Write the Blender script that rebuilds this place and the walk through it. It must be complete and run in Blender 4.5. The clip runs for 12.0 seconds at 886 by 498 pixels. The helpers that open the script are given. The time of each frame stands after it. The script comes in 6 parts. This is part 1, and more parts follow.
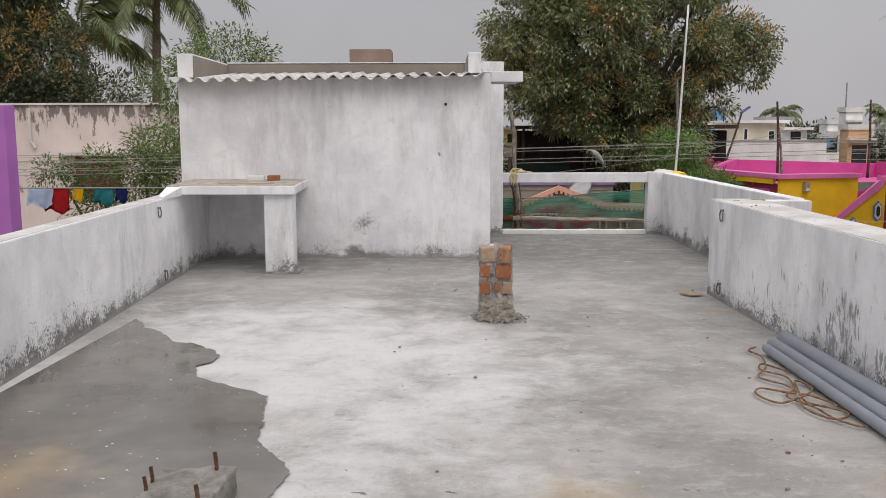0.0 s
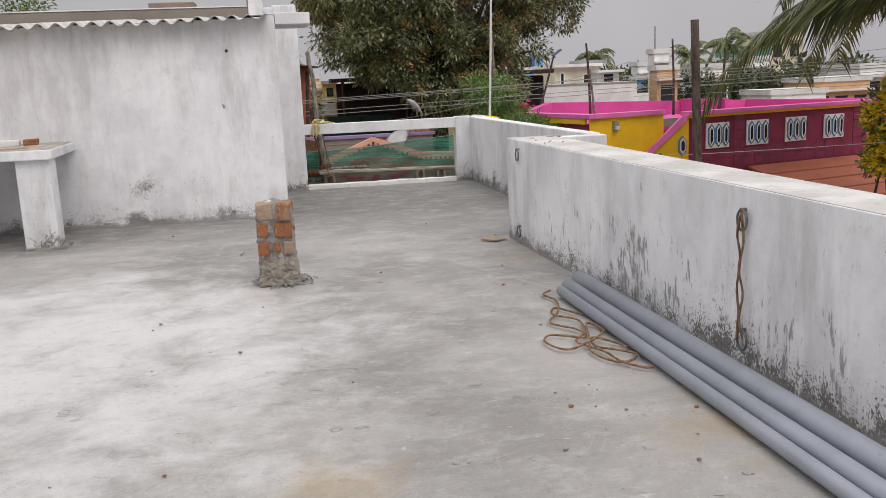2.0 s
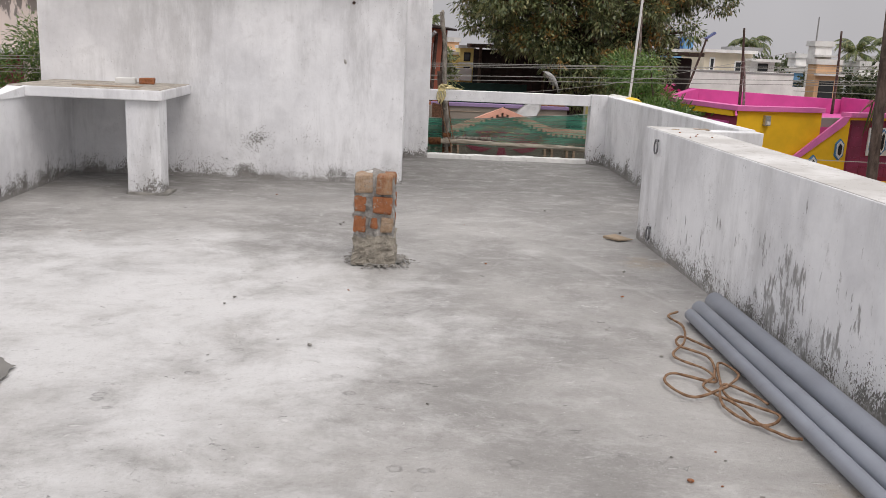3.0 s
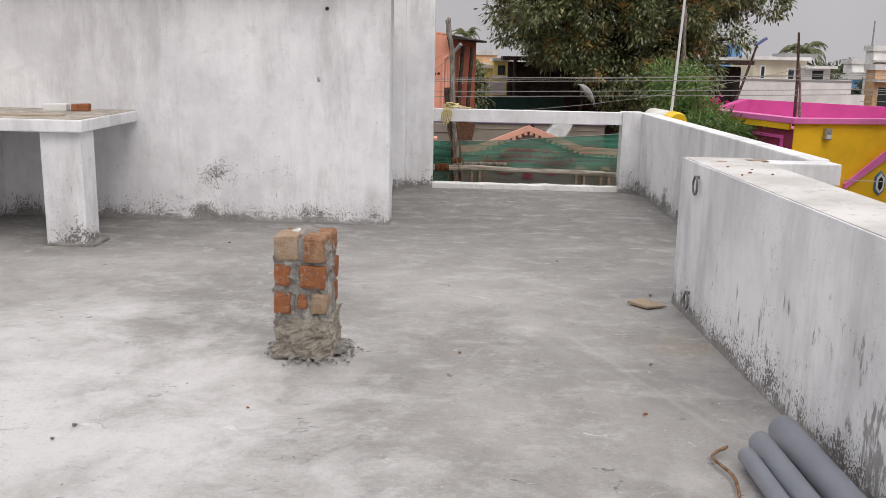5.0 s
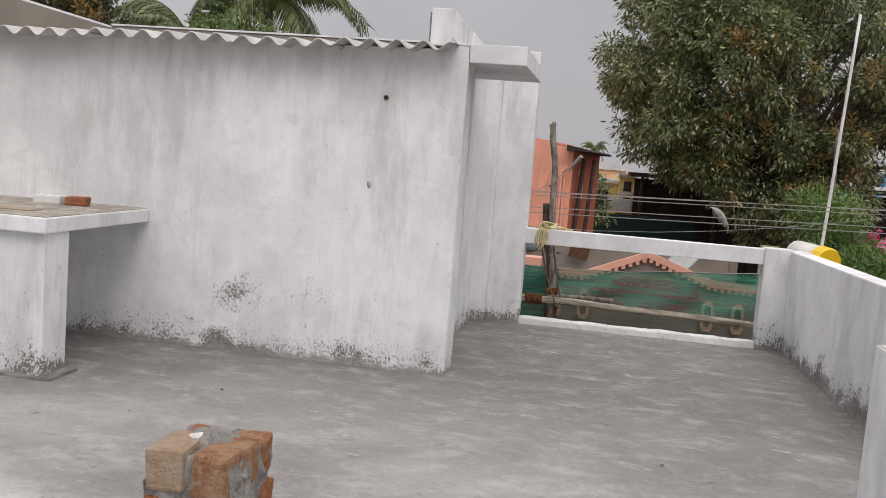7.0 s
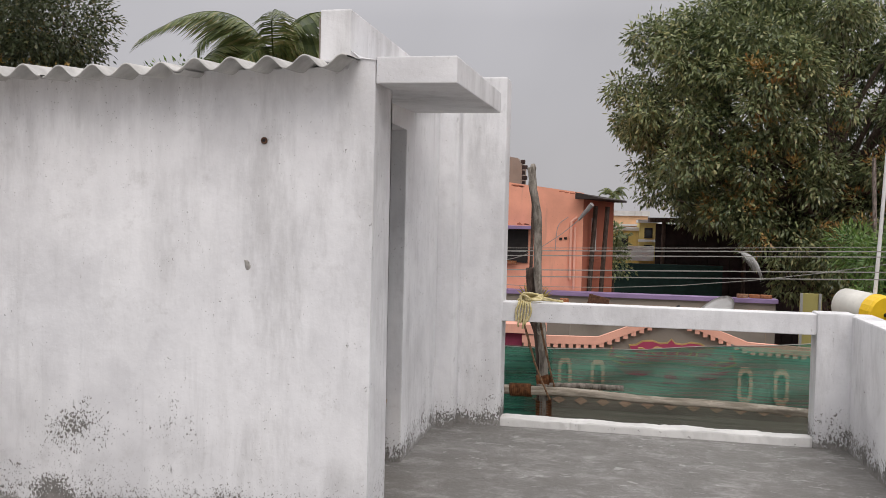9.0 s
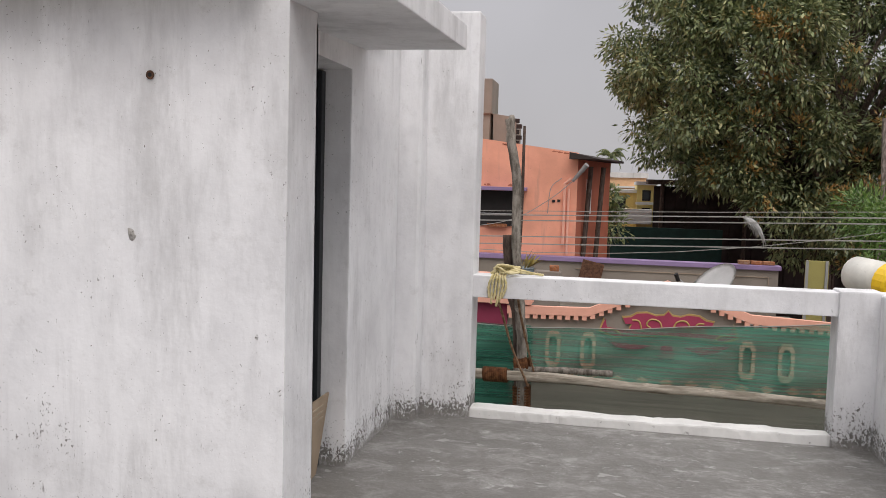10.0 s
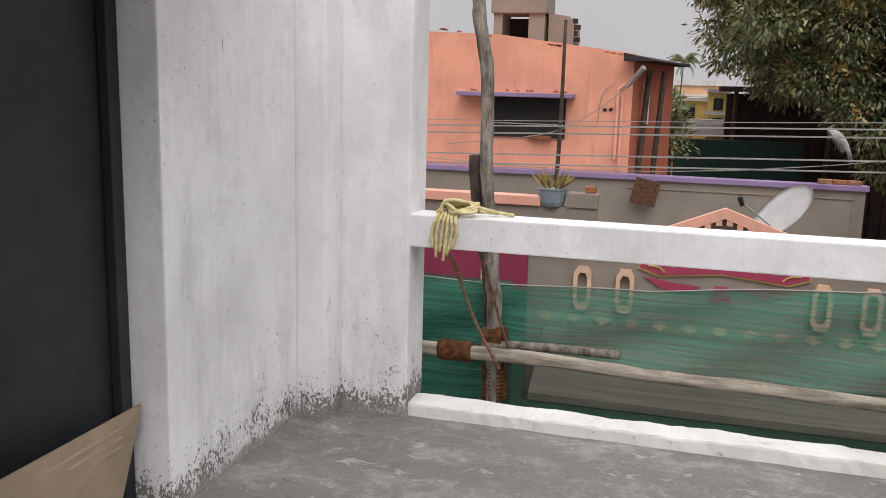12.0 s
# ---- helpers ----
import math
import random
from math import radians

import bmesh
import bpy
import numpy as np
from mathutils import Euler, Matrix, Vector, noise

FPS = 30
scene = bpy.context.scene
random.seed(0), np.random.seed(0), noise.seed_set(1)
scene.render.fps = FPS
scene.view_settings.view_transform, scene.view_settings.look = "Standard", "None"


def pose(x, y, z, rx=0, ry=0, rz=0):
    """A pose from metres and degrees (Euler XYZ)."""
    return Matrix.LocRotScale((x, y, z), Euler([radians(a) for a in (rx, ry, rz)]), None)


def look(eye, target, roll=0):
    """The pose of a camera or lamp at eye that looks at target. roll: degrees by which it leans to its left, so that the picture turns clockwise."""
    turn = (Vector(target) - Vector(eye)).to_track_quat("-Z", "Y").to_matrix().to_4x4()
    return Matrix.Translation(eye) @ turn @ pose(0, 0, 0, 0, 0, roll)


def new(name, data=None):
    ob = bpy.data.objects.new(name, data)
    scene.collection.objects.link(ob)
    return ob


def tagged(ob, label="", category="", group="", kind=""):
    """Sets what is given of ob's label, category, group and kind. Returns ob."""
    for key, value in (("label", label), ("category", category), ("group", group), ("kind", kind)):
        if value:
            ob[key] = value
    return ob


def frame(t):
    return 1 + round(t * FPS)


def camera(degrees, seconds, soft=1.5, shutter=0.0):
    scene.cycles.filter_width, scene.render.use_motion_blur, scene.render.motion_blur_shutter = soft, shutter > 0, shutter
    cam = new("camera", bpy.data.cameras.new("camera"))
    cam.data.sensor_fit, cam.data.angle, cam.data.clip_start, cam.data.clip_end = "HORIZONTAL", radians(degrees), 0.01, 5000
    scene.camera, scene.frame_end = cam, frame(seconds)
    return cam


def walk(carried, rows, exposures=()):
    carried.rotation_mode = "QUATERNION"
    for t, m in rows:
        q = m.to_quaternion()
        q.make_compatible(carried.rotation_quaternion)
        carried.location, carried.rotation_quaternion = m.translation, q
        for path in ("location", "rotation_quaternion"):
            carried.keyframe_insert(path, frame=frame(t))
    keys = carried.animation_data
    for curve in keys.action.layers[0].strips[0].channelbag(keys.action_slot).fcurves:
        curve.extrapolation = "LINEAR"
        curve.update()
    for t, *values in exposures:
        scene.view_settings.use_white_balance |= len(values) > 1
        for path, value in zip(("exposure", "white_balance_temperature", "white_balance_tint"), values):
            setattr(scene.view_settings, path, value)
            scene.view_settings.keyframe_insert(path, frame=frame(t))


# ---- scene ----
cam = camera(54.0, 12.0, soft=0.8)
PATH = [
    (0, (-0.012, -0.095, 1.561), (-0.025, 1.886, 1.288), -0.1),
    (0.5, (0.205, -0.092, 1.56), (0.281, 1.888, 1.288), -5.1),
    (1, (0.319, -0.036, 1.542), (0.365, 1.944, 1.265), -7.8),
    (1.5, (0.336, 0.207, 1.514), (0.546, 2.17, 1.192), -2.2),
    (2, (0.466, 0.481, 1.433), (0.813, 2.414, 1.054), -2.5),
    (2.5, (0.583, 0.821, 1.439), (0.777, 2.777, 1.074), -4.3),
    (3, (0.634, 1.21, 1.431), (0.706, 3.158, 0.984), 2.5),
    (3.5, (0.765, 1.598, 1.419), (0.844, 3.557, 1.023), -0.4),
    (5.5, (1.177, 3.304, 1.451), (1.124, 5.258, 1.026), 1.7),
    (6, (1.23, 3.789, 1.475), (1.234, 5.757, 1.119), 2.1),
    (6.5, (1.381, 4.263, 1.469), (1.281, 6.252, 1.285), 2.7),
    (7, (1.387, 4.717, 1.438), (1.059, 6.68, 1.246), 4.5),
    (7.5, (1.429, 5.223, 1.46), (1.032, 7.174, 1.273), 2.1),
    (9.5, (1.653, 7.047, 1.507), (1.256, 9.006, 1.458), 1.3),
    (10, (1.672, 7.515, 1.5), (1.281, 9.47, 1.342), 1.6),
    (10.5, (1.815, 7.982, 1.45), (1.581, 9.949, 1.174), 0.3),
    (11, (1.886, 8.399, 1.436), (1.67, 10.363, 1.125), 1.5),
    (11.5, (1.914, 8.897, 1.464), (1.704, 10.858, 1.132), 3.9),
    (12, (1.941, 9.365, 1.448), (1.405, 11.257, 1.084), 1.5),
]
walk(cam, [(t, look(eye, target, roll)) for t, eye, target, roll in PATH],
     exposures=[(t, e, 6650, 13.5) for t, e in ((0.0, 0.06), (1.5, 0.11), (2.0, 0.15), (3.5, 0.17), (5.5, 0.22), (6.0, 0.22), (6.5, 0.14), (7.5, 0.12), (9.5, 0.2), (10.5, 0.26), (11.0, 0.27), (11.5, 0.27), (12.0, 0.38))])

# ---- world, sun ----
SUN_EL, SUN_ROT = radians(50), radians(156)
world = bpy.data.worlds.new("overcast_sky")
scene.world = world
world.use_nodes = True
wt = world.node_tree
wt.nodes.clear()
w_out = wt.nodes.new("ShaderNodeOutputWorld")
w_bg = wt.nodes.new("ShaderNodeBackground")
w_sky = wt.nodes.new("ShaderNodeTexSky")
w_sky.sky_type, w_sky.sun_disc = "NISHITA", False
w_sky.sun_elevation, w_sky.sun_rotation = SUN_EL, SUN_ROT
w_sky.air_density, w_sky.dust_density = 1.0, 4.0
w_co = wt.nodes.new("ShaderNodeTexCoord")
w_sep = wt.nodes.new("ShaderNodeSeparateXYZ")
w_ramp = wt.nodes.new("ShaderNodeValToRGB")
w_noise = wt.nodes.new("ShaderNodeTexNoise")
w_noise.inputs["Scale"].default_value = 2.2
w_noise.inputs["Detail"].default_value = 4.0
w_cl = wt.nodes.new("ShaderNodeMapRange")
w_cl.inputs["From Min"].default_value, w_cl.inputs["From Max"].default_value = 0.3, 0.75
w_cl.inputs["To Min"].default_value, w_cl.inputs["To Max"].default_value = 0.9, 1.14
w_mul = wt.nodes.new("ShaderNodeVectorMath")
w_mul.operation = "SCALE"
w_mix = wt.nodes.new("ShaderNodeMix")
w_mix.data_type = "RGBA"
w_mix.inputs[0].default_value = 0.94
# an overcast vault: grey at the horizon, three times brighter overhead; values are for strength 0.1
for i, (p, c) in enumerate(((0.0, (4.3, 4.33, 4.5)), (0.22, (4.5, 4.55, 4.75)), (0.55, (9.0, 9.1, 9.3)), (1.0, (13.5, 13.6, 13.7)))):
    e = w_ramp.color_ramp.elements[i] if i < 2 else w_ramp.color_ramp.elements.new(p)
    e.position, e.color = p, tuple(v / 14 for v in c) + (1,)
w_gain = wt.nodes.new("ShaderNodeVectorMath")
w_gain.operation = "SCALE"
w_gain.inputs["Scale"].default_value = 14
for a, b in ((w_co.outputs["Generated"], w_sep.inputs[0]), (w_co.outputs["Generated"], w_noise.inputs["Vector"]), (w_sep.outputs["Z"], w_ramp.inputs["Fac"]),
             (w_noise.outputs["Fac"], w_cl.inputs["Value"]), (w_ramp.outputs["Color"], w_gain.inputs[0]), (w_gain.outputs[0], w_mul.inputs[0]), (w_cl.outputs["Result"], w_mul.inputs["Scale"]),
             (w_sky.outputs["Color"], w_mix.inputs[6]), (w_mul.outputs[0], w_mix.inputs[7]), (w_mix.outputs[2], w_bg.inputs["Color"]), (w_bg.outputs[0], w_out.inputs["Surface"])):
    wt.links.new(a, b)
w_bg.inputs["Strength"].default_value = 0.1

sun = new("sun", bpy.data.lights.new("sun", "SUN"))
sun.data.energy, sun.data.angle, sun.data.color = 1.0, radians(35), (1.0, 0.97, 0.93)
sun.matrix_world = look((7, -10, 22), (0, 6, 0))

# ---- materials ----
class Mat:
    """A small node builder: colour, relief and gloss from world or object coordinates."""

    def __init__(self, name, rough=0.8, metal=0.0, spec=0.4, local=False):
        self.m = bpy.data.materials.new(name)
        self.m.use_nodes = True
        self.t = self.m.node_tree
        self.b = self.t.nodes["Principled BSDF"]
        self.b.inputs["Roughness"].default_value = rough
        self.b.inputs["Metallic"].default_value = metal
        self.b.inputs["Specular IOR Level"].default_value = spec
        if local:
            self.pos = self.t.nodes.new("ShaderNodeTexCoord").outputs["Object"]
        else:
            self.pos = self.t.nodes.new("ShaderNodeNewGeometry").outputs["Position"]

    def put(self, value, socket):
        if hasattr(value, "is_output"):
            self.t.links.new(value, socket)
        elif isinstance(value, (tuple, list)) and len(value) == 3 and socket.type == "RGBA":
            socket.default_value = (*value, 1)
        else:
            socket.default_value = value

    def scaled(self, x, y, z, shift=(0, 0, 0)):
        n = self.t.nodes.new("ShaderNodeMapping")
        self.t.links.new(self.pos, n.inputs["Vector"])
        n.inputs["Scale"].default_value = (x, y, z)
        n.inputs["Location"].default_value = shift
        return n.outputs[0]

    def noise(self, scale, detail=4.0, rough=0.55, vec=None, distort=0.0):
        n = self.t.nodes.new("ShaderNodeTexNoise")
        self.t.links.new(vec or self.pos, n.inputs["Vector"])
        n.inputs["Scale"].default_value, n.inputs["Detail"].default_value = scale, detail
        n.inputs["Roughness"].default_value, n.inputs["Distortion"].default_value = rough, distort
        return n.outputs["Fac"]

    def cells(self, scale, vec=None):
        n = self.t.nodes.new("ShaderNodeTexVoronoi")
        self.t.links.new(vec or self.pos, n.inputs["Vector"])
        n.inputs["Scale"].default_value = scale
        return n.outputs["Distance"]

    def step(self, v, lo, hi, a=0.0, b=1.0):
        n = self.t.nodes.new("ShaderNodeMapRange")
        n.interpolation_type = "SMOOTHSTEP"
        self.put(v, n.inputs["Value"])
        n.inputs["From Min"].default_value, n.inputs["From Max"].default_value = lo, hi
        n.inputs["To Min"].default_value, n.inputs["To Max"].default_value = a, b
        return n.outputs["Result"]

    def mix(self, f, a, b):
        n = self.t.nodes.new("ShaderNodeMix")
        n.data_type = "RGBA"
        self.put(f, n.inputs[0])
        self.put(a, n.inputs[6])
        self.put(b, n.inputs[7])
        return n.outputs[2]

    def op(self, kind, a, b=0.0):
        n = self.t.nodes.new("ShaderNodeMath")
        n.operation = kind
        self.put(a, n.inputs[0])
        self.put(b, n.inputs[1])
        return n.outputs[0]

    def axis(self, i):
        n = self.t.nodes.new("ShaderNodeSeparateXYZ")
        self.t.links.new(self.pos, n.inputs[0])
        return n.outputs[i]

    def near(self, x, y, r, soft):
        """1 inside a round patch of the plan, 0 outside."""
        n = self.t.nodes.new("ShaderNodeVectorMath")
        n.operation = "DISTANCE"
        f = self.t.nodes.new("ShaderNodeVectorMath")
        f.operation = "MULTIPLY"
        self.t.links.new(self.pos, f.inputs[0])
        f.inputs[1].default_value = (1, 1, 0)
        self.t.links.new(f.outputs[0], n.inputs[0])
        n.inputs[1].default_value = (x, y, 0)
        return self.step(n.outputs["Value"], r - soft, r + soft, 1.0, 0.0)

    def random(self):
        return self.t.nodes.new("ShaderNodeObjectInfo").outputs["Random"]

    def island(self):
        return self.t.nodes.new("ShaderNodeNewGeometry").outputs["Random Per Island"]

    def bump(self, h, dist=0.004, strength=1.0):
        n = self.t.nodes.new("ShaderNodeBump")
        n.inputs["Distance"].default_value, n.inputs["Strength"].default_value = dist, strength
        self.t.links.new(h, n.inputs["Height"])
        self.t.links.new(n.outputs[0], self.b.inputs["Normal"])

    def done(self, colour, rough=None):
        self.put(colour, self.b.inputs["Base Color"])
        if rough is not None:
            self.put(rough, self.b.inputs["Roughness"])
        return self.m


def shade(c, k):
    return tuple(min(1.0, v * k) for v in c)


def paint(name, c, rough=0.75, grime=(0.2, 0.18, 0.16), amount=0.35, scale=1.6, local=False):
    """Weathered wall paint: cloudy tone, runs, specks, fine relief."""
    k = Mat(name, rough, local=local)
    tone = k.mix(k.step(k.noise(scale, 5), 0.3, 0.7), shade(c, 0.86), shade(c, 1.06))
    runs = k.step(k.noise(1.0, 5, 0.6, k.scaled(7, 7, 0.7)), 0.56, 0.78, 0, amount)
    col = k.mix(runs, tone, grime)
    col = k.mix(k.step(k.noise(38, 3), 0.66, 0.74, 0, amount), col, shade(grime, 0.7))
    k.bump(k.noise(24, 5), 0.004, 0.6)
    return k.done(col)


def whitewash():
    k = Mat("whitewash", 0.88, spec=0.25)
    z = k.axis(2)
    tone = k.mix(k.step(k.noise(1.1, 8, 0.66), 0.34, 0.64), (0.66, 0.66, 0.675), (0.82, 0.822, 0.835))
    # brushed-over patches, some with a straight edge
    tone = k.mix(k.step(k.noise(2.0, 3, 0.45, k.scaled(1.3, 1.3, 0.6)), 0.55, 0.6, 0, 0.3), tone, (0.87, 0.872, 0.88))
    # soft rain streaks, broad and thin
    gate = k.step(k.noise(0.9, 4, 0.55, k.scaled(1, 1, 0.8, (7, 3, 1))), 0.36, 0.62)
    broad = k.op("MULTIPLY", k.step(k.noise(1.0, 8, 0.7, k.scaled(4.5, 4.5, 0.9)), 0.42, 0.68), gate)
    col = k.mix(k.op("MULTIPLY", broad, 0.5), tone, (0.4, 0.395, 0.395))
    thin = k.op("MULTIPLY", k.step(k.noise(1.0, 6, 0.66, k.scaled(17, 17, 1.1)), 0.52, 0.74), k.step(k.noise(1.4, 3, 0.5, k.scaled(1, 1, 1, (2, 8, 5))), 0.38, 0.62))
    col = k.mix(k.op("MULTIPLY", thin, 0.2), col, (0.38, 0.375, 0.37))
    smudge = k.step(k.noise(7, 9, 0.78), 0.53, 0.7, 0, 0.36)
    col = k.mix(smudge, col, (0.5, 0.49, 0.485))
    # flaked spots with cement showing, densest at the splash zone
    low = k.step(z, 0.0, 0.42, 1.0, 0.0)
    cluster = k.step(k.noise(1.7, 5, 0.6, k.scaled(1, 1, 1, (3, 1, 4))), 0.42, 0.68)
    moss = k.op("MULTIPLY", k.near(-1.06, 10.5, 0.13, 0.2), k.op("MULTIPLY", k.step(z, 0.2, 0.34), k.step(z, 0.66, 0.48)))
    chance = k.op("ADD", k.op("MULTIPLY", k.op("MULTIPLY", k.op("MULTIPLY", low, low), k.step(k.noise(2.4, 4, 0.6, k.scaled(1, 1, 0.6, (5, 2, 9))), 0.36, 0.64, 0.6, 1.0)), 0.2), k.op("MULTIPLY", k.op("MULTIPLY", cluster, k.step(z, 0.05, 0.8, 1.0, 0.25)), 0.08))
    chance = k.op("ADD", chance, k.op("MULTIPLY", moss, 0.16))
    flake = k.step(k.op("ADD", k.op("ADD", k.op("MULTIPLY", k.noise(82, 6, 0.66, k.scaled(1.0, 1.0, 0.7)), 0.66), k.op("MULTIPLY", k.noise(9, 5, 0.6), 0.34)), chance), 0.64, 0.675)
    dots = k.step(k.op("ADD", k.noise(85, 2, 0.5), k.op("MULTIPLY", low, 0.085)), 0.705, 0.73)
    stain = k.op("MULTIPLY", k.op("MULTIPLY", k.op("MAXIMUM", k.near(2.55, 5.7, 1.2, 0.9), k.op("MULTIPLY", k.near(2.65, 3.7, 0.6, 0.7), 0.75)), k.step(z, 0.3, 0.85, 1, 0)), 0.165)
    patchy = k.step(k.noise(1.0, 5, 0.62, k.scaled(4.5, 4.5, 2.0, (1, 6, 2))), 0.44, 0.6)
    stain = k.op("MULTIPLY", stain, k.op("ADD", k.op("MULTIPLY", patchy, 1.1), 0.12))
    drip = k.step(k.op("ADD", k.noise(1.0, 6, 0.66, k.scaled(26, 26, 7)), k.op("ADD", k.op("MULTIPLY", k.step(z, 0.1, 0.75, 1, 0), 0.035), stain)), 0.66, 0.76)
    spots = k.op("MAXIMUM", k.op("MAXIMUM", flake, k.op("MULTIPLY", dots, k.op("MULTIPLY", k.op("MAXIMUM", cluster, low), 0.85))), k.op("MULTIPLY", drip, 0.75))
    col = k.mix(k.op("MULTIPLY", spots, 0.93), col, k.mix(k.noise(30, 4), (0.07, 0.065, 0.06), (0.26, 0.245, 0.225)))
    # the bare cement skirt that the brush never reached
    skirt = k.step(k.op("SUBTRACT", k.op("ADD", k.op("MULTIPLY", k.noise(7, 7, 0.72), 0.24), -0.085), z), -0.02, 0.02)
    col = k.mix(k.op("MULTIPLY", skirt, 0.8), col, k.mix(k.noise(20, 4), (0.2, 0.19, 0.18), (0.36, 0.345, 0.325)))
    k.bump(k.op("SUBTRACT", k.op("ADD", k.op("MULTIPLY", k.noise(5, 6), 1.4), k.op("MULTIPLY", k.noise(60, 5), 0.2)), k.op("MULTIPLY", spots, 0.5)), 0.008, 0.65)
    return k.done(col)


def wall_top():
    k = Mat("worn_wall_top", 0.9, spec=0.2)
    # base darkened to offset sky light on this upward face; grime and specks are wear
    col = k.mix(k.step(k.noise(3, 5), 0.35, 0.7), (0.47, 0.455, 0.435), (0.63, 0.62, 0.605))
    col = k.mix(k.step(k.noise(11, 6, 0.7), 0.54, 0.68, 0, 0.6), col, (0.36, 0.335, 0.305))
    col = k.mix(k.step(k.noise(60, 3), 0.68, 0.74, 0, 0.8), col, (0.12, 0.1, 0.09))
    k.bump(k.noise(40, 5), 0.005, 0.8)
    return k.done(col)


def cement_floor():
    k = Mat("cement_floor", 0.5, spec=0.45)
    y = k.axis(1)
    # paler over the part of the floor by the pool
    pale_area = k.op("MAXIMUM", k.near(-1.2, 5.6, 2.2, 1.5), k.op("MULTIPLY", k.near(-0.7, 3.2, 1.5, 1.3), 0.9))
    pale_area = k.step(k.op("ADD", pale_area, k.op("MULTIPLY", k.op("SUBTRACT", k.noise(1.6, 9, 0.72, None, 0.25), 0.5), 2.6)), 0.3, 1.2)
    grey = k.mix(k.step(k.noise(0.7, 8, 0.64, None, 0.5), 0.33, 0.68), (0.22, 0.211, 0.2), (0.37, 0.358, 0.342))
    # the grey gets darker from y 8.4 to 10.6 and stays so beyond
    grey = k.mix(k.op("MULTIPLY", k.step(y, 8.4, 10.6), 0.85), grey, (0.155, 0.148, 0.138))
    col = k.mix(k.op("MULTIPLY", pale_area, 0.9), grey, (0.6, 0.595, 0.59))
    # mottling left by the trowel, at hand size and finger size
    col = k.mix(k.step(k.noise(3.2, 10, 0.76, k.scaled(1, 1.5, 1), 0.3), 0.47, 0.68, 0, 0.45), col, (0.52, 0.51, 0.5))
    col = k.mix(k.step(k.noise(3.8, 10, 0.76, k.scaled(1, 1.5, 1, (9, 4, 0)), 0.3), 0.53, 0.72, 0, 0.3), col, (0.2, 0.18, 0.172))
    fine = k.noise(26, 8, 0.8)
    col = k.mix(k.step(fine, 0.54, 0.68, 0, 0.22), col, (0.54, 0.53, 0.52))
    col = k.mix(k.step(fine, 0.46, 0.34, 0, 0.3), col, (0.17, 0.165, 0.158))
    grit = k.noise(60, 8, 0.75, k.scaled(1, 1.3, 1, (1, 7, 0)))
    col = k.mix(k.step(grit, 0.56, 0.62, 0, 0.22), col, (0.14, 0.135, 0.13))
    col = k.mix(k.step(grit, 0.43, 0.37, 0, 0.22), col, (0.62, 0.61, 0.6))
    # thin pale sweeps
    arc = k.op("ABSOLUTE", k.op("SUBTRACT", k.noise(1.3, 3, 0.5, None, 1.6), 0.5))
    col = k.mix(k.op("MULTIPLY", k.step(arc, 0.014, 0.0), k.step(k.noise(2.1, 3), 0.5, 0.66, 0, 0.12)), col, (0.62, 0.61, 0.6))
    # one long trowel ridge, and a lime smear at its head
    across = k.op("ADD", k.op("MULTIPLY", k.axis(0), 0.933), k.op("ADD", k.op("MULTIPLY", y, 0.36), k.op("MULTIPLY", k.op("SUBTRACT", k.noise(5, 7, 0.7), 0.5), 0.09)))
    ridge = k.op("MULTIPLY", k.step(k.op("ABSOLUTE", k.op("SUBTRACT", across, 4.265)), 0.035, 0.0), k.op("MULTIPLY", k.step(y, 5.6, 6.4), k.step(y, 7.5, 7.2)))
    smear = k.step(k.op("ADD", k.near(1.5, 7.5, 0.22, 0.3), k.op("MULTIPLY", k.op("SUBTRACT", k.noise(6, 8, 0.75), 0.5), 2.0)), 0.5, 1.2)
    col = k.mix(k.op("MULTIPLY", k.op("MAXIMUM", k.op("MULTIPLY", ridge, 0.45), smear), 0.4), col, (0.58, 0.57, 0.56))
    # white scuffs, dark chips, grit
    scuff = k.step(k.op("ADD", k.noise(1.0, 6, 0.62, k.scaled(8, 13, 1), 0.8), k.op("MULTIPLY", k.step(y, 10.5, 12.3), 0.035)), 0.635, 0.68)
    col = k.mix(k.op("MULTIPLY", scuff, 0.32), col, (0.72, 0.71, 0.7))
    chip = k.step(k.noise(1.0, 5, 0.62, k.scaled(11, 21, 1, (2, 5, 0)), 0.9), 0.675, 0.715)
    col = k.mix(k.op("MULTIPLY", chip, 0.8), col, (0.11, 0.106, 0.1))
    lime = k.step(k.noise(48, 3, 0.55, k.scaled(1, 1.4, 1, (4, 1, 0))), 0.72, 0.745)
    col = k.mix(k.op("MULTIPLY", lime, 0.7), col, (0.78, 0.77, 0.76))
    speck = k.step(k.noise(85, 3, 0.6), 0.66, 0.72)
    col = k.mix(k.op("MULTIPLY", speck, 0.6), col, (0.13, 0.126, 0.12))
    # shallow prints pressed into the wet cement, each with a crumbled rim
    wob = k.op("MULTIPLY", k.op("SUBTRACT", k.noise(24, 6, 0.72), 0.5), 0.36)
    print_d = k.op("ADD", k.cells(5.2, k.scaled(1, 1.35, 1, (3, 3, 0))), wob)
    gate = k.step(k.noise(1.7, 5, 0.6, k.scaled(1, 1, 1, (6, 2, 0))), 0.46, 0.6)
    dent = k.op("MULTIPLY", k.step(print_d, 0.17, 0.09), gate)
    rim = k.op("MULTIPLY", k.step(k.op("ABSOLUTE", k.op("SUBTRACT", print_d, 0.15)), 0.035, 0.0), gate)
    # relief shade goes into the colour too: dents and rims are darkened
    col = k.mix(k.op("MULTIPLY", dent, 0.2), col, (0.25, 0.243, 0.235))
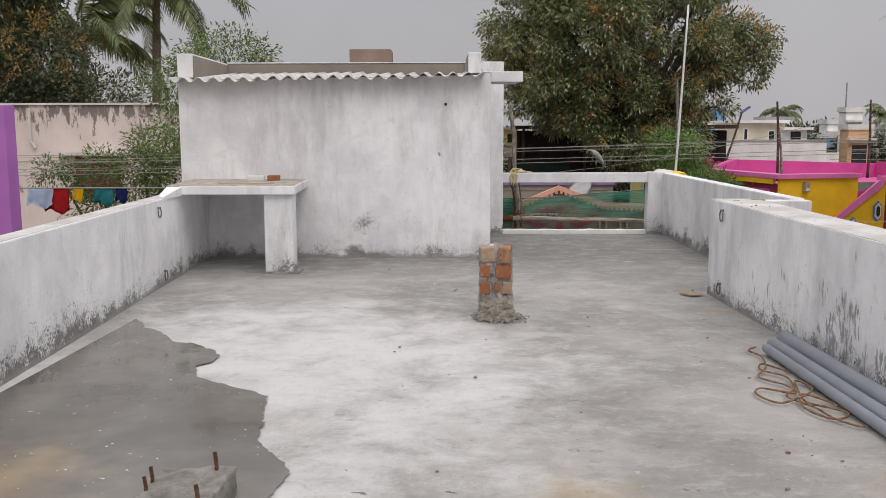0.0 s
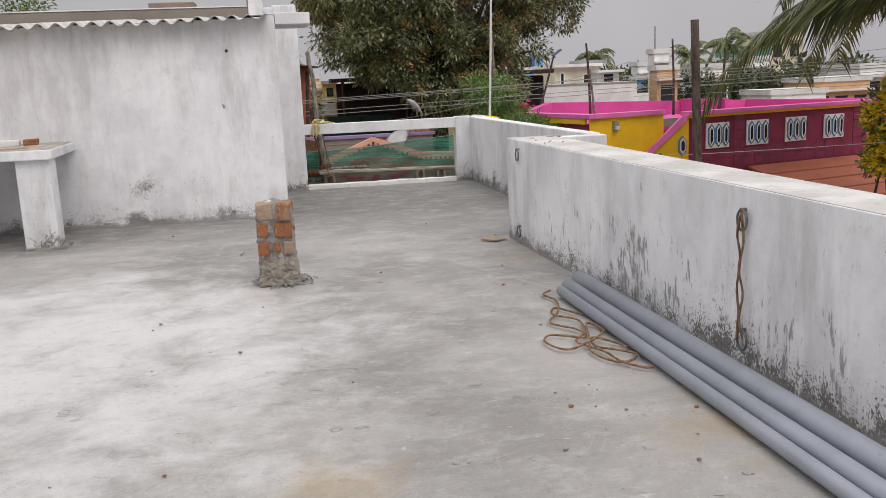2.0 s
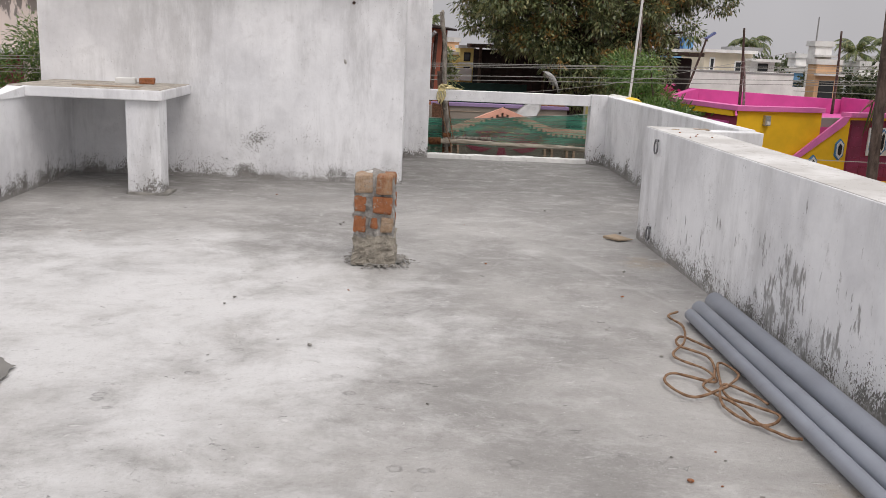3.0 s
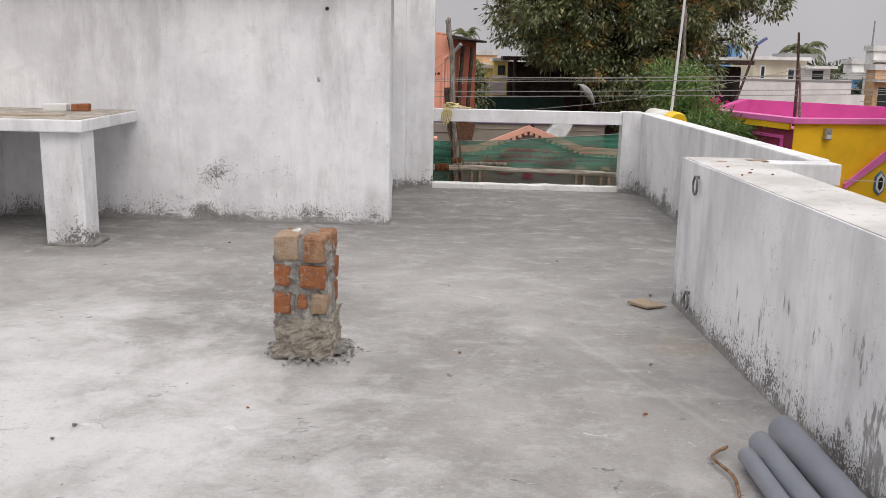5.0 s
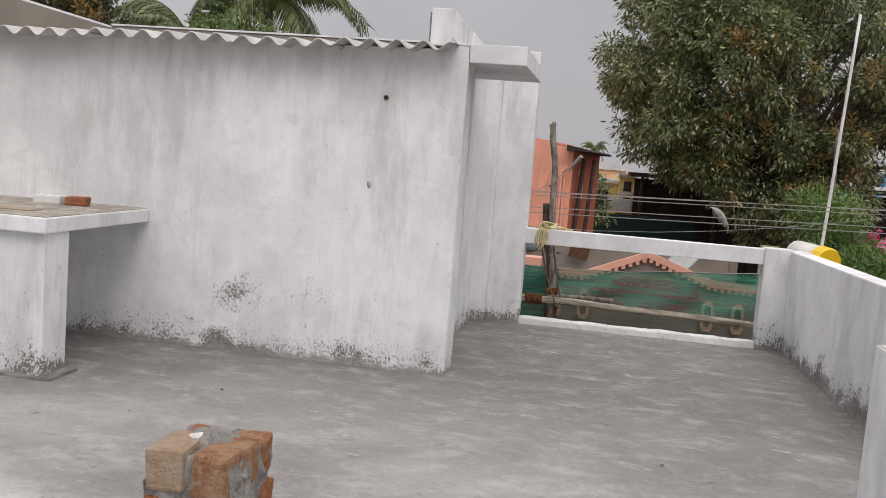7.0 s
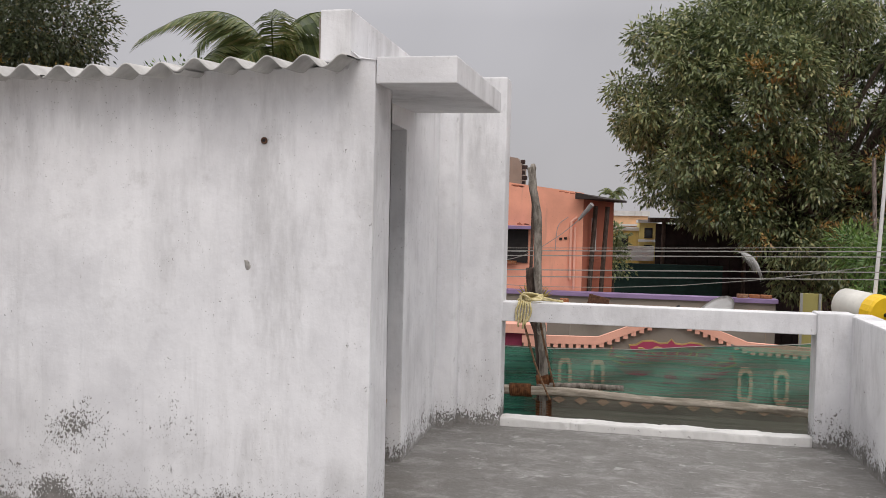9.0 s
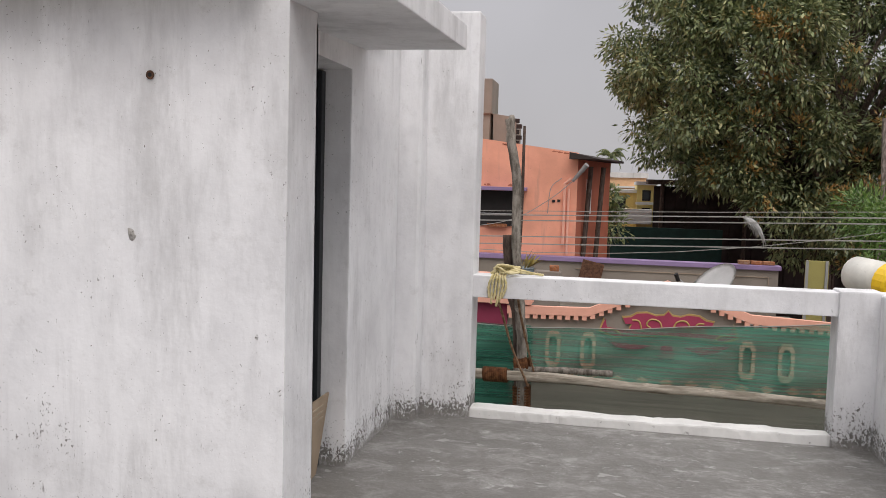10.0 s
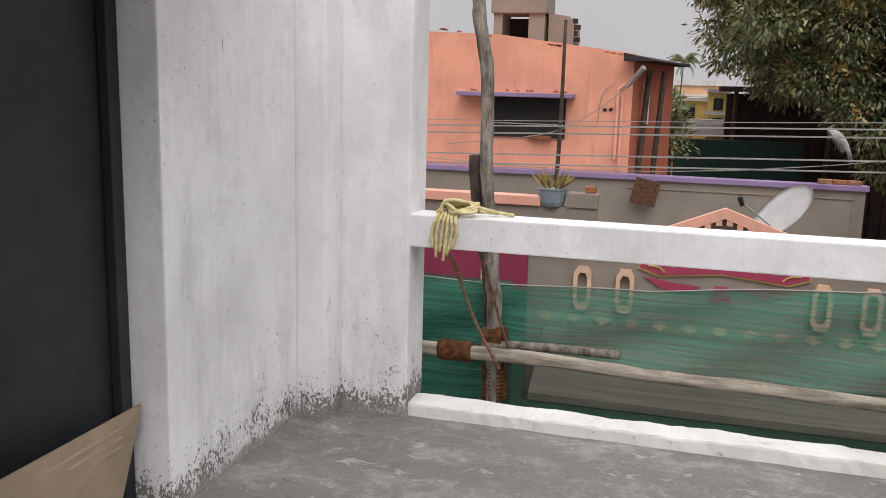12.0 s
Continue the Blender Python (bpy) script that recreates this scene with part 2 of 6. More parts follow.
    col = k.mix(k.op("MULTIPLY", rim, 0.42), col, (0.2, 0.193, 0.186))
    crust = k.op("MULTIPLY", k.step(k.op("ABSOLUTE", k.op("SUBTRACT", k.noise(5.5, 8, 0.7, k.scaled(1, 1.4, 1, (2, 9, 0)), 0.6), 0.5)), 0.016, 0.0), k.step(k.noise(2.6, 4), 0.48, 0.6))
    col = k.mix(k.op("MULTIPLY", crust, 0.22), col, (0.68, 0.67, 0.66))
    # ochre earth dried in the hollows
    earth = k.op("MAXIMUM", k.op("MAXIMUM", k.near(0.55, 3.45, 0.3, 0.4), k.near(2.25, 3.55, 0.35, 0.6)), k.op("MULTIPLY", k.near(2.3, 7.25, 0.17, 0.3), 1.0))
    earth = k.step(k.op("ADD", earth, k.op("MULTIPLY", k.op("SUBTRACT", k.noise(3.5, 7, 0.68), 0.5), 1.6)), 0.35, 1.1)
    col = k.mix(k.op("MULTIPLY", earth, 0.75), col, k.mix(k.noise(9, 6, 0.7), (0.24, 0.185, 0.12), (0.46, 0.36, 0.235)))
    rough = k.step(k.noise(2.0, 7, 0.65), 0.3, 0.7, 0.42, 0.75)
    k.bump(k.op("ADD", k.op("ADD", k.noise(5, 8, 0.68), k.op("MULTIPLY", fine, 0.5)), k.op("MULTIPLY", k.op("SUBTRACT", k.op("SUBTRACT", scuff, chip), k.op("MULTIPLY", dent, 1.2)), 0.3)), 0.013, 0.95)
    return k.done(col, rough)


def wet_cement():
    k = Mat("wet_cement_under_water", 0.08, spec=0.5)
    col = k.mix(k.step(k.noise(1.1, 5, 0.6), 0.35, 0.7), (0.095, 0.087, 0.075), (0.175, 0.162, 0.142))
    silt = k.step(k.op("ADD", k.near(-2.2, 3.4, 0.6, 0.9), k.op("MULTIPLY", k.op("SUBTRACT", k.noise(2.2, 5), 0.5), 1.2)), 0.3, 1.0)
    col = k.mix(k.op("MULTIPLY", silt, 0.6), col, (0.34, 0.25, 0.14))
    col = k.mix(k.step(k.noise(30, 2), 0.72, 0.75), col, (0.55, 0.55, 0.53))
    k.bump(k.noise(1.5, 2), 0.003, 0.25)
    return k.done(col, k.step(k.noise(2.5, 4), 0.35, 0.65, 0.04, 0.2))


def raw_cement(name="raw_cement", c=(0.33, 0.315, 0.29)):
    k = Mat(name, 0.95, spec=0.2)
    col = k.mix(k.step(k.noise(9, 6, 0.7), 0.3, 0.7), shade(c, 0.62), shade(c, 1.25))
    col = k.mix(k.step(k.noise(90, 3), 0.62, 0.72, 0, 0.7), col, shade(c, 0.4))
    k.bump(k.op("ADD", k.noise(38, 8, 0.75), k.op("MULTIPLY", k.noise(150, 3), 0.5)), 0.02, 1.0)
    return k.done(col)


def brick_mat(name="fired_brick", warm=(0.37, 0.145, 0.065), pale=(0.42, 0.27, 0.165), deep=(0.27, 0.105, 0.05)):
    k = Mat(name, 0.9, spec=0.2)
    r = k.random()
    base = k.mix(k.step(r, 0.55, 0.95), warm, pale)
    col = k.mix(k.step(k.noise(22, 5, 0.65), 0.35, 0.72), base, deep)
    col = k.mix(k.step(k.noise(40, 5, 0.7), 0.53, 0.66, 0, 0.7), col, (0.38, 0.33, 0.28))
    col = k.mix(k.step(k.noise(160, 3, 0.6), 0.6, 0.7, 0, 0.6), col, (0.14, 0.07, 0.04))
    k.bump(k.op("ADD", k.noise(70, 5, 0.7), k.noise(16, 4, 0.6)), 0.016, 1.0)
    return k.done(col)


def plain(name, c, rough=0.6, metal=0.0, var=0.14, scale=6.0, bump=0.002, spec=0.4):
    k = Mat(name, rough, metal, spec)
    col = k.mix(k.step(k.noise(scale, 5, 0.6), 0.3, 0.7), shade(c, 1 - var), shade(c, 1 + var))
    col = k.mix(k.step(k.noise(scale * 7, 4), 0.62, 0.74, 0, 0.35), col, shade(c, 0.6))
    k.bump(k.noise(scale * 9, 4), bump, 0.5)
    return k.done(col)


def bark(name, c, pale=None, grain=(26, 26, 7)):
    k = Mat(name, 0.9, spec=0.2)
    pale = pale or shade(c, 1.6)
    col = k.mix(k.step(k.noise(1.0, 6, 0.7, k.scaled(*grain)), 0.35, 0.68), shade(c, 0.6), pale)
    col = k.mix(k.step(k.noise(9, 5), 0.6, 0.7, 0, 0.6), col, shade(pale, 1.35))
    k.bump(k.noise(1.0, 5, 0.7, k.scaled(*[1.5 * g for g in grain])), 0.01, 0.8)
    return k.done(col)


def leaf_mat(name, a, b, c):
    k = Mat(name, 0.38, spec=0.55)
    i = k.island()
    col = k.mix(k.step(i, 0.0, 0.7), a, b)
    col = k.mix(k.step(i, 0.86, 0.9), col, c)
    col = k.mix(k.step(k.noise(0.9, 3), 0.4, 0.7, 0, 0.35), col, shade(a, 0.6))
    k.done(col)
    thin = k.t.nodes.new("ShaderNodeBsdfTranslucent")
    blend = k.t.nodes.new("ShaderNodeMixShader")
    blend.inputs[0].default_value = 0.3
    k.t.links.new(col, thin.inputs["Color"])
    k.t.links.new(k.b.outputs[0], blend.inputs[1])
    k.t.links.new(thin.outputs[0], blend.inputs[2])
    k.t.links.new(blend.outputs[0], k.t.nodes["Material Output"].inputs["Surface"])
    return k.m


def rope_mat(name, a, b):
    k = Mat(name, 0.95, spec=0.1, local=True)
    col = k.mix(k.step(k.noise(35, 4), 0.35, 0.65), a, b)
    k.bump(k.noise(140, 3), 0.003, 0.9)
    return k.done(col)


def net_mat(name="green_shade_net", a=(0.03, 0.145, 0.105), b=(0.08, 0.27, 0.19), lo=0.62, hi=0.82):
    """Woven shade net: green threads with gaps, so part of what lies behind shows."""
    k = Mat(name, 0.75, spec=0.2)
    col = k.mix(k.step(k.noise(1.0, 6, 0.65, k.scaled(1.2, 1.2, 70)), 0.3, 0.7), a, b)
    k.done(col)
    clear = k.t.nodes.new("ShaderNodeBsdfTransparent")
    blend = k.t.nodes.new("ShaderNodeMixShader")
    dense = k.step(k.noise(1.0, 6, 0.65, k.scaled(0.8, 0.8, 42)), 0.35, 0.7, lo, hi)
    k.t.links.new(dense, blend.inputs[0])
    k.t.links.new(clear.outputs[0], blend.inputs[1])
    k.t.links.new(k.b.outputs[0], blend.inputs[2])
    k.t.links.new(blend.outputs[0], k.t.nodes["Material Output"].inputs["Surface"])
    return k.m


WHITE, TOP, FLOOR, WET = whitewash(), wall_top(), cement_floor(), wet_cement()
CEMENT, BRICK = raw_cement(), brick_mat()
MORTAR = raw_cement("grey_mortar", (0.39, 0.37, 0.345))
MORTAR_TAN = raw_cement("tan_grey_mortar", (0.38, 0.345, 0.29))
BRICK_PALE = brick_mat("pale_fired_brick", (0.42, 0.32, 0.235), (0.45, 0.34, 0.25), (0.36, 0.24, 0.15))
PALECEMENT = raw_cement("pale_cement", (0.5, 0.48, 0.45))
ASBESTOS = plain("asbestos_cement_sheet", (0.52, 0.515, 0.5), 0.9, 0, 0.2, 5, 0.004, 0.2)
TAUPE = paint("taupe_paint", (0.27, 0.235, 0.20))
SALMON = paint("salmon_paint", (0.80, 0.36, 0.245), amount=0.3)
SALMON_TRIM = paint("salmon_trim_paint", (0.78, 0.40, 0.30), amount=0.2)
MAROON = paint("maroon_paint", (0.24, 0.03, 0.07), amount=0.15)
MAROON_BRIGHT = paint("maroon_crest_paint", (0.36, 0.045, 0.1), amount=0.1)
MAROON_TILE = plain("maroon_glazed_tile", (0.22, 0.026, 0.075), 0.35, 0, 0.2, 3)
PINK = paint("magenta_pink_paint", (0.62, 0.09, 0.33), amount=0.15)
PINK_LIGHT = paint("pink_coping_paint", (0.72, 0.18, 0.44), amount=0.15)
YELLOW = paint("bright_yellow_paint", (0.86, 0.50, 0.015), amount=0.1)
CLEAN = paint("clean_white_far_paint", (0.82, 0.81, 0.79), amount=0.15)
PURPLE = paint("purple_paint", (0.28, 0.2, 0.36), amount=0.25)
LILAC = paint("lilac_column_paint", (0.42, 0.15, 0.47), amount=0.12)
TERRACOTTA = paint("terracotta_roof_paint", (0.42, 0.13, 0.075), amount=0.25)
def mouldy_peach():
    k = Mat("pale_peach_mould_paint", 0.85)
    col = k.mix(k.step(k.noise(0.8, 7, 0.65), 0.3, 0.7), (0.62, 0.52, 0.48), (0.74, 0.65, 0.61))
    band = k.step(k.axis(2), 1.3, 2.1)
    runs = k.step(k.op("ADD", k.noise(1.0, 7, 0.7, k.scaled(5, 5, 1.6)), k.op("MULTIPLY", band, 0.16)), 0.6, 0.66)
    col = k.mix(k.op("MULTIPLY", runs, 0.8), col, (0.1, 0.09, 0.085))
    k.bump(k.noise(20, 5), 0.006, 0.6)
    return k.done(col)


PEACH = mouldy_peach()
CREAM = paint("cream_yellow_paint", (0.75, 0.6, 0.22))
GOLD = plain("gold_relief_paint", (0.45, 0.31, 0.11), 0.5)
RING = plain("beige_ring_paint", (0.62, 0.42, 0.3), 0.7)
BLUE = plain("blue_grille_paint", (0.07, 0.2, 0.38), 0.6)
OFFWHITE = paint("offwhite_paint", (0.68, 0.67, 0.65))
GREYPAINT = paint("grey_paint", (0.3, 0.3, 0.3))
DARK = plain("dark_interior", (0.018, 0.016, 0.016), 0.8)
NEAR_BLACK = plain("near_black_brown", (0.035, 0.026, 0.024), 0.9, 0, 0.4, 2)
PVC = plain("grey_plastic_pipe", (0.27, 0.29, 0.335), 0.42, 0, 0.1, 4, 0.0006, 0.5)
STEEL = plain("galvanised_steel", (0.42, 0.42, 0.43), 0.45, 0.9, 0.2, 20)
IRON = plain("dull_iron", (0.17, 0.17, 0.175), 0.55, 0.5, 0.25, 25)
RUST = plain("rusted_steel", (0.13, 0.065, 0.04), 0.85, 0.4, 0.4, 30)
DOORWAY_DARK = plain("dark_grey_doorway_fill", (0.022, 0.025, 0.028), 0.55, 0, 0.25, 3)
CARDBOARD = plain("brown_cardboard", (0.33, 0.255, 0.18), 0.85, 0, 0.12, 5)
PRINT = plain("pale_print", (0.38, 0.31, 0.23), 0.85)
WOOD = bark("weathered_pole_wood", (0.17, 0.145, 0.12), (0.34, 0.31, 0.27))
WOOD_DARK = bark("dark_pole_wood", (0.075, 0.055, 0.045))
LOG = bark("peeled_log_wood", (0.36, 0.31, 0.24), (0.56, 0.5, 0.42), (3, 26, 26))
COIR = rope_mat("coir_binding", (0.07, 0.03, 0.015), (0.17, 0.075, 0.035))
JUTE = rope_mat("brown_jute_rope", (0.15, 0.085, 0.05), (0.3, 0.19, 0.12))
YROPE = rope_mat("yellow_nylon_rope", (0.5, 0.42, 0.2), (0.7, 0.62, 0.38))
NET = net_mat()
FADED = paint("faded_tan_paint", (0.33, 0.26, 0.2))
OLIVE_TAUPE = paint("olive_taupe_cement", (0.2, 0.188, 0.155))
NET_OLIVE = net_mat("olive_net", (0.042, 0.062, 0.046), (0.065, 0.085, 0.062), 0.62, 0.78)
NET_DARK = plain("dark_green_net", (0.012, 0.1, 0.065), 0.8, 0, 0.25, 1.5)
MANGO = leaf_mat("mango_leaf", (0.07, 0.1, 0.044), (0.27, 0.32, 0.145), (0.47, 0.47, 0.23))
DARKLEAF = leaf_mat("dark_tree_leaf", (0.045, 0.062, 0.032), (0.11, 0.135, 0.065), (0.2, 0.19, 0.09))
BLOSSOM = leaf_mat("mango_blossom", (0.4, 0.24, 0.075), (0.52, 0.36, 0.12), (0.36, 0.17, 0.06))
FRESH = leaf_mat("fresh_green_leaf", (0.08, 0.16, 0.04), (0.19, 0.31, 0.08), (0.26, 0.34, 0.1))
NEEM = leaf_mat("light_green_leaf", (0.06, 0.11, 0.03), (0.15, 0.23, 0.06), (0.24, 0.29, 0.08))
PALM = leaf_mat("palm_leaf", (0.06, 0.09, 0.03), (0.18, 0.22, 0.075), (0.3, 0.28, 0.12))
YFLOWER = leaf_mat("yellow_flower", (0.72, 0.5, 0.02), (0.85, 0.62, 0.03), (0.5, 0.42, 0.03))
PFLOWER = leaf_mat("pink_flower", (0.6, 0.04, 0.22), (0.7, 0.1, 0.32), (0.5, 0.02, 0.12))
BARK = bark("tree_bark", (0.09, 0.07, 0.055))
PALMBARK = bark("palm_bark", (0.16, 0.135, 0.11))
WIRE = plain("wire", (0.3, 0.29, 0.27), 0.6)
EARTH = plain("dusty_earth", (0.17, 0.135, 0.1), 0.95, 0, 0.3, 0.15, 0.02)
DISH = plain("dish_grey_white", (0.72, 0.72, 0.72), 0.5, 0, 0.08, 4)
TANK_Y = plain("yellow_tank_plastic", (0.83, 0.53, 0.02), 0.4, 0, 0.08, 3)
TANK_W = plain("white_tank_plastic", (0.66, 0.65, 0.6), 0.45, 0, 0.1, 3)
CLOTH_R = plain("red_cloth", (0.5, 0.02, 0.025), 0.9)
CLOTH_B = plain("pale_blue_cloth", (0.45, 0.53, 0.68), 0.9)
CLOTH_T = plain("teal_cloth", (0.03, 0.25, 0.27), 0.9)
CLOTH_N = plain("navy_cloth", (0.02, 0.03, 0.16), 0.9)
GLASS = plain("dark_window_glass", (0.03, 0.035, 0.04), 0.12, 0, 0.1, 2)

# ---- mesh helpers ----
def part(name, bm, mat, parent=None, label="", smooth=False):
    me = bpy.data.meshes.new(name)
    bmesh.ops.recalc_face_normals(bm, faces=bm.faces)
    bm.to_mesh(me)
    bm.free()
    for p in me.polygons:
        p.use_smooth = smooth
    me.materials.append(mat)
    ob = new(name, me)
    adopt(ob, parent)
    if label:
        ob["label"] = label
    return ob


BASE = {}


def adopt(ob, parent):
    """Parts are modelled where they stand, whatever the pose of their thing."""
    if parent is not None:
        ob.parent = parent
        if parent.name in BASE:
            ob.matrix_parent_inverse = BASE[parent.name].inverted()


def thing(name, label, category, group="", at=(0, 0, 0), turn=0.0, kind=""):
    ob = new(name)
    ob.empty_display_size = 0.1
    ob.matrix_basis = pose(*at, 0, 0, turn)
    BASE[ob.name] = pose(*at, 0, 0, turn)
    return tagged(ob, label, category, group, kind)


def box(lo, hi, bevel=0.0, bm=None):
    own = bm or bmesh.new()
    r = bmesh.ops.create_cube(own, size=1.0)
    m = Matrix.Translation([(a + b) / 2 for a, b in zip(lo, hi)]) @ Matrix.Diagonal([b - a for a, b in zip(lo, hi)] + [1])
    bmesh.ops.transform(own, matrix=m, verts=r["verts"])
    if bevel:
        es = list({e for v in r["verts"] for e in v.link_edges})
        bmesh.ops.bevel(own, geom=es, offset=bevel, segments=2, affect="EDGES", profile=0.6)
    return own


def prism(poly, z0, z1, bevel=0.0, bm=None):
    """A plan polygon raised from z0 to z1 (a number, or one height a corner)."""
    own = bm or bmesh.new()
    tops = z1 if isinstance(z1, (list, tuple)) else [z1] * len(poly)
    lo = [own.verts.new((x, y, z0)) for x, y in poly]
    hi = [own.verts.new((x, y, z)) for (x, y), z in zip(poly, tops)]
    n = len(poly)
    fs = [own.faces.new(lo[::-1]), own.faces.new(hi)]
    fs += [own.faces.new((lo[i], lo[(i + 1) % n], hi[(i + 1) % n], hi[i])) for i in range(n)]
    bmesh.ops.recalc_face_normals(own, faces=fs)
    if bevel:
        es = list({e for f in fs for e in f.edges})
        bmesh.ops.bevel(own, geom=es, offset=bevel, segments=2, affect="EDGES", profile=0.6)
    return own


def upright(poly, y0, y1, bevel=0.0, bm=None):
    """An outline in x and z, given depth from y0 to y1."""
    own = prism(poly, 0, 1, 0) if bm is None else None
    if own is None:
        own = bmesh.new()
        prism(poly, 0, 1, 0, own)
    for v in own.verts:
        x, z, k = v.co
        v.co = (x, y0 + (y1 - y0) * k, z)
    if bevel:
        bmesh.ops.bevel(own, geom=list(own.edges), offset=bevel, segments=1, affect="EDGES")
    if bm is not None:
        me = bpy.data.meshes.new("tmp")
        own.to_mesh(me)
        own.free()
        bm.from_mesh(me)
        bpy.data.meshes.remove(me)
        return bm
    return own


def tube(pts, radius, seg=8, bm=None, wobble=0.0, seed=0):
    """A round stem through pts; radius: a number, or one a point."""
    own = bm or bmesh.new()
    pts = [Vector(p) for p in pts]
    rs = radius if isinstance(radius, (list, tuple)) else [radius] * len(pts)
    rings, side = [], None
    rnd = random.Random(seed)
    for i, p in enumerate(pts):
        d = (pts[min(i + 1, len(pts) - 1)] - pts[max(i - 1, 0)]).normalized()
        if side is None:
            side = d.orthogonal().normalized()
        side = (side - d * side.dot(d)).normalized()
        up = d.cross(side)
        rings.append([own.verts.new(p + (side * math.cos(a) + up * math.sin(a)) * rs[i] * (1 + wobble * rnd.uniform(-1, 1))) for a in (j * math.tau / seg for j in range(seg))])
    for a, b in zip(rings, rings[1:]):
        for j in range(seg):
            own.faces.new((a[j], a[(j + 1) % seg], b[(j + 1) % seg], b[j]))
    own.faces.new(rings[0][::-1])
    own.faces.new(rings[-1])
    return own


def curve(pts, n=6):
    """Points of a smooth line through pts."""
    p = [Vector(q) for q in pts]
    p = [2 * p[0] - p[1]] + p + [2 * p[-1] - p[-2]]
    out = []
    for i in range(1, len(p) - 2):
        for k in range(n):
            t = k / n
            out.append(0.5 * ((2 * p[i]) + (p[i + 1] - p[i - 1]) * t + (2 * p[i - 1] - 5 * p[i] + 4 * p[i + 1] - p[i + 2]) * t * t + (3 * p[i] - p[i - 1] - 3 * p[i + 1] + p[i + 2]) * t ** 3))
    return out + [p[-2]]


def roughen(bm, amount, scale, cuts=0, keep_floor=None):
    if cuts:
        bmesh.ops.subdivide_edges(bm, edges=list(bm.edges), cuts=cuts, use_grid_fill=True)
    for v in bm.verts:
        n = noise.noise_vector(v.co * scale)
        if keep_floor is not None and v.co.z < keep_floor + 1e-4:
            n.z = 0
        v.co += n * amount
    return bm


def ring(radius, wire, at, axis="x", bm=None, n=18, stretch=1.0):
    pts = []
    for i in range(n + 1):
        a = i * math.tau / n
        u, v = radius * math.cos(a), radius * stretch * math.sin(a)
        pts.append(Vector(at) + (Vector((0, u, v)) if axis == "x" else Vector((u, 0, v))))
    return tube(pts, wire, 6, bm)


def leaves(name, mat, centres, normals, length, width, parent=None, label="", jitter=1.0, seed=1):
    """One mesh of many folded leaf blades, each its own island of two triangles a half."""
    rng = np.random.default_rng(seed)
    n = len(centres)
    c = np.asarray(centres, float)
    d = np.asarray(normals, float) + rng.normal(0, 0.45 * jitter, (n, 3))
    d /= np.linalg.norm(d, axis=1)[:, None] + 1e-9
    s = np.cross(d, rng.normal(0, 0.55, (n, 3)) + np.array([0, 0, 1.0]))
    s /= np.linalg.norm(s, axis=1)[:, None] + 1e-9
    up = np.cross(s, d)
    ln = (length * rng.uniform(0.65, 1.25, n))[:, None]
    wd = (width * rng.uniform(0.7, 1.2, n))[:, None]
    v = np.stack([c, c + d * ln * 0.45 + s * wd - up * wd * 0.3, c + d * ln - up * ln * 0.12, c + d * ln * 0.45 - s * wd - up * wd * 0.3], 1).reshape(-1, 3)
    q = np.arange(n)[:, None] * 4
    tri = np.concatenate([q + np.array([[0, 1, 2]]), q + np.array([[0, 2, 3]])], 1).reshape(-1, 3)
    me = bpy.data.meshes.new(name)
    me.vertices.add(len(v))
    me.vertices.foreach_set("co", v.ravel())
    me.loops.add(tri.size)
    me.loops.foreach_set("vertex_index", tri.ravel())
    me.polygons.add(len(tri))
    me.polygons.foreach_set("loop_start", np.arange(len(tri)) * 3)
    me.update(calc_edges=True)
    me.validate()
    me.materials.append(mat)
    ob = new(name, me)
    adopt(ob, parent)
    if label:
        ob["label"] = label
    return ob

# ---- the roof terrace ----
GROUND = -3.4


def place(ob, m):
    ob.matrix_basis = m


def solid(name, bm, mat, label, category="wall"):
    return tagged(part(name, bm, mat), label, category, kind="structure")


g = bmesh.new()
bmesh.ops.create_grid(g, x_segments=8, y_segments=8, size=900, matrix=Matrix.Translation((0, 100, GROUND)))
solid("ground", g, EARTH, "dusty brown earth between the houses", "ground")

f = bmesh.new()
bmesh.ops.create_grid(f, x_segments=60, y_segments=120, size=0.5)
for v in f.verts:
    x, y = -2.98 + (v.co.x + 0.5) * 6.28, -4.0 + (v.co.y + 0.5) * 17.0
    v.co = (x, y, 0.006 * noise.noise(Vector((x * 0.6, y * 0.6, 0))))
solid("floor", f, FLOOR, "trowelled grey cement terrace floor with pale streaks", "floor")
solid("wall_storey_below", prism([(-3.1, -4.2), (3.3, -4.2), (3.3, 13.0), (-3.1, 13.0)], GROUND, -0.03), OFFWHITE, "off-white storey under the terrace")

# parapets
LEFT_TOP, RIGHT_TOP = 0.875, 0.89
solid("wall_left", prism([(-2.44, -4.0), (-2.95, 10.5), (-3.13, 10.5), (-2.62, -4.0)], -0.02, LEFT_TOP, 0.012), WHITE, "whitewashed cement parapet with flaking patches")
solid("wall_back", prism([(-2.7, -4.2), (2.9, -4.2), (2.9, -4.0), (-2.7, -4.0)], -0.02, 0.88, 0.012), WHITE, "whitewashed cement parapet")
right = solid("wall_right", prism([(2.86, -4.0), (2.458, 8.1), (2.875, 8.1), (3.06, -4.0)], -0.02, [0.84, 0.905, 0.905, 0.84], 0.005), WHITE, "thick whitewashed parapet with grey stains")
solid("wall_right_top", prism([(2.867, -3.99), (2.465, 8.094), (2.868, 8.094), (3.053, -3.99)], 0.8, [0.844, 0.909, 0.909, 0.844]), TOP, "worn white top of the parapet")
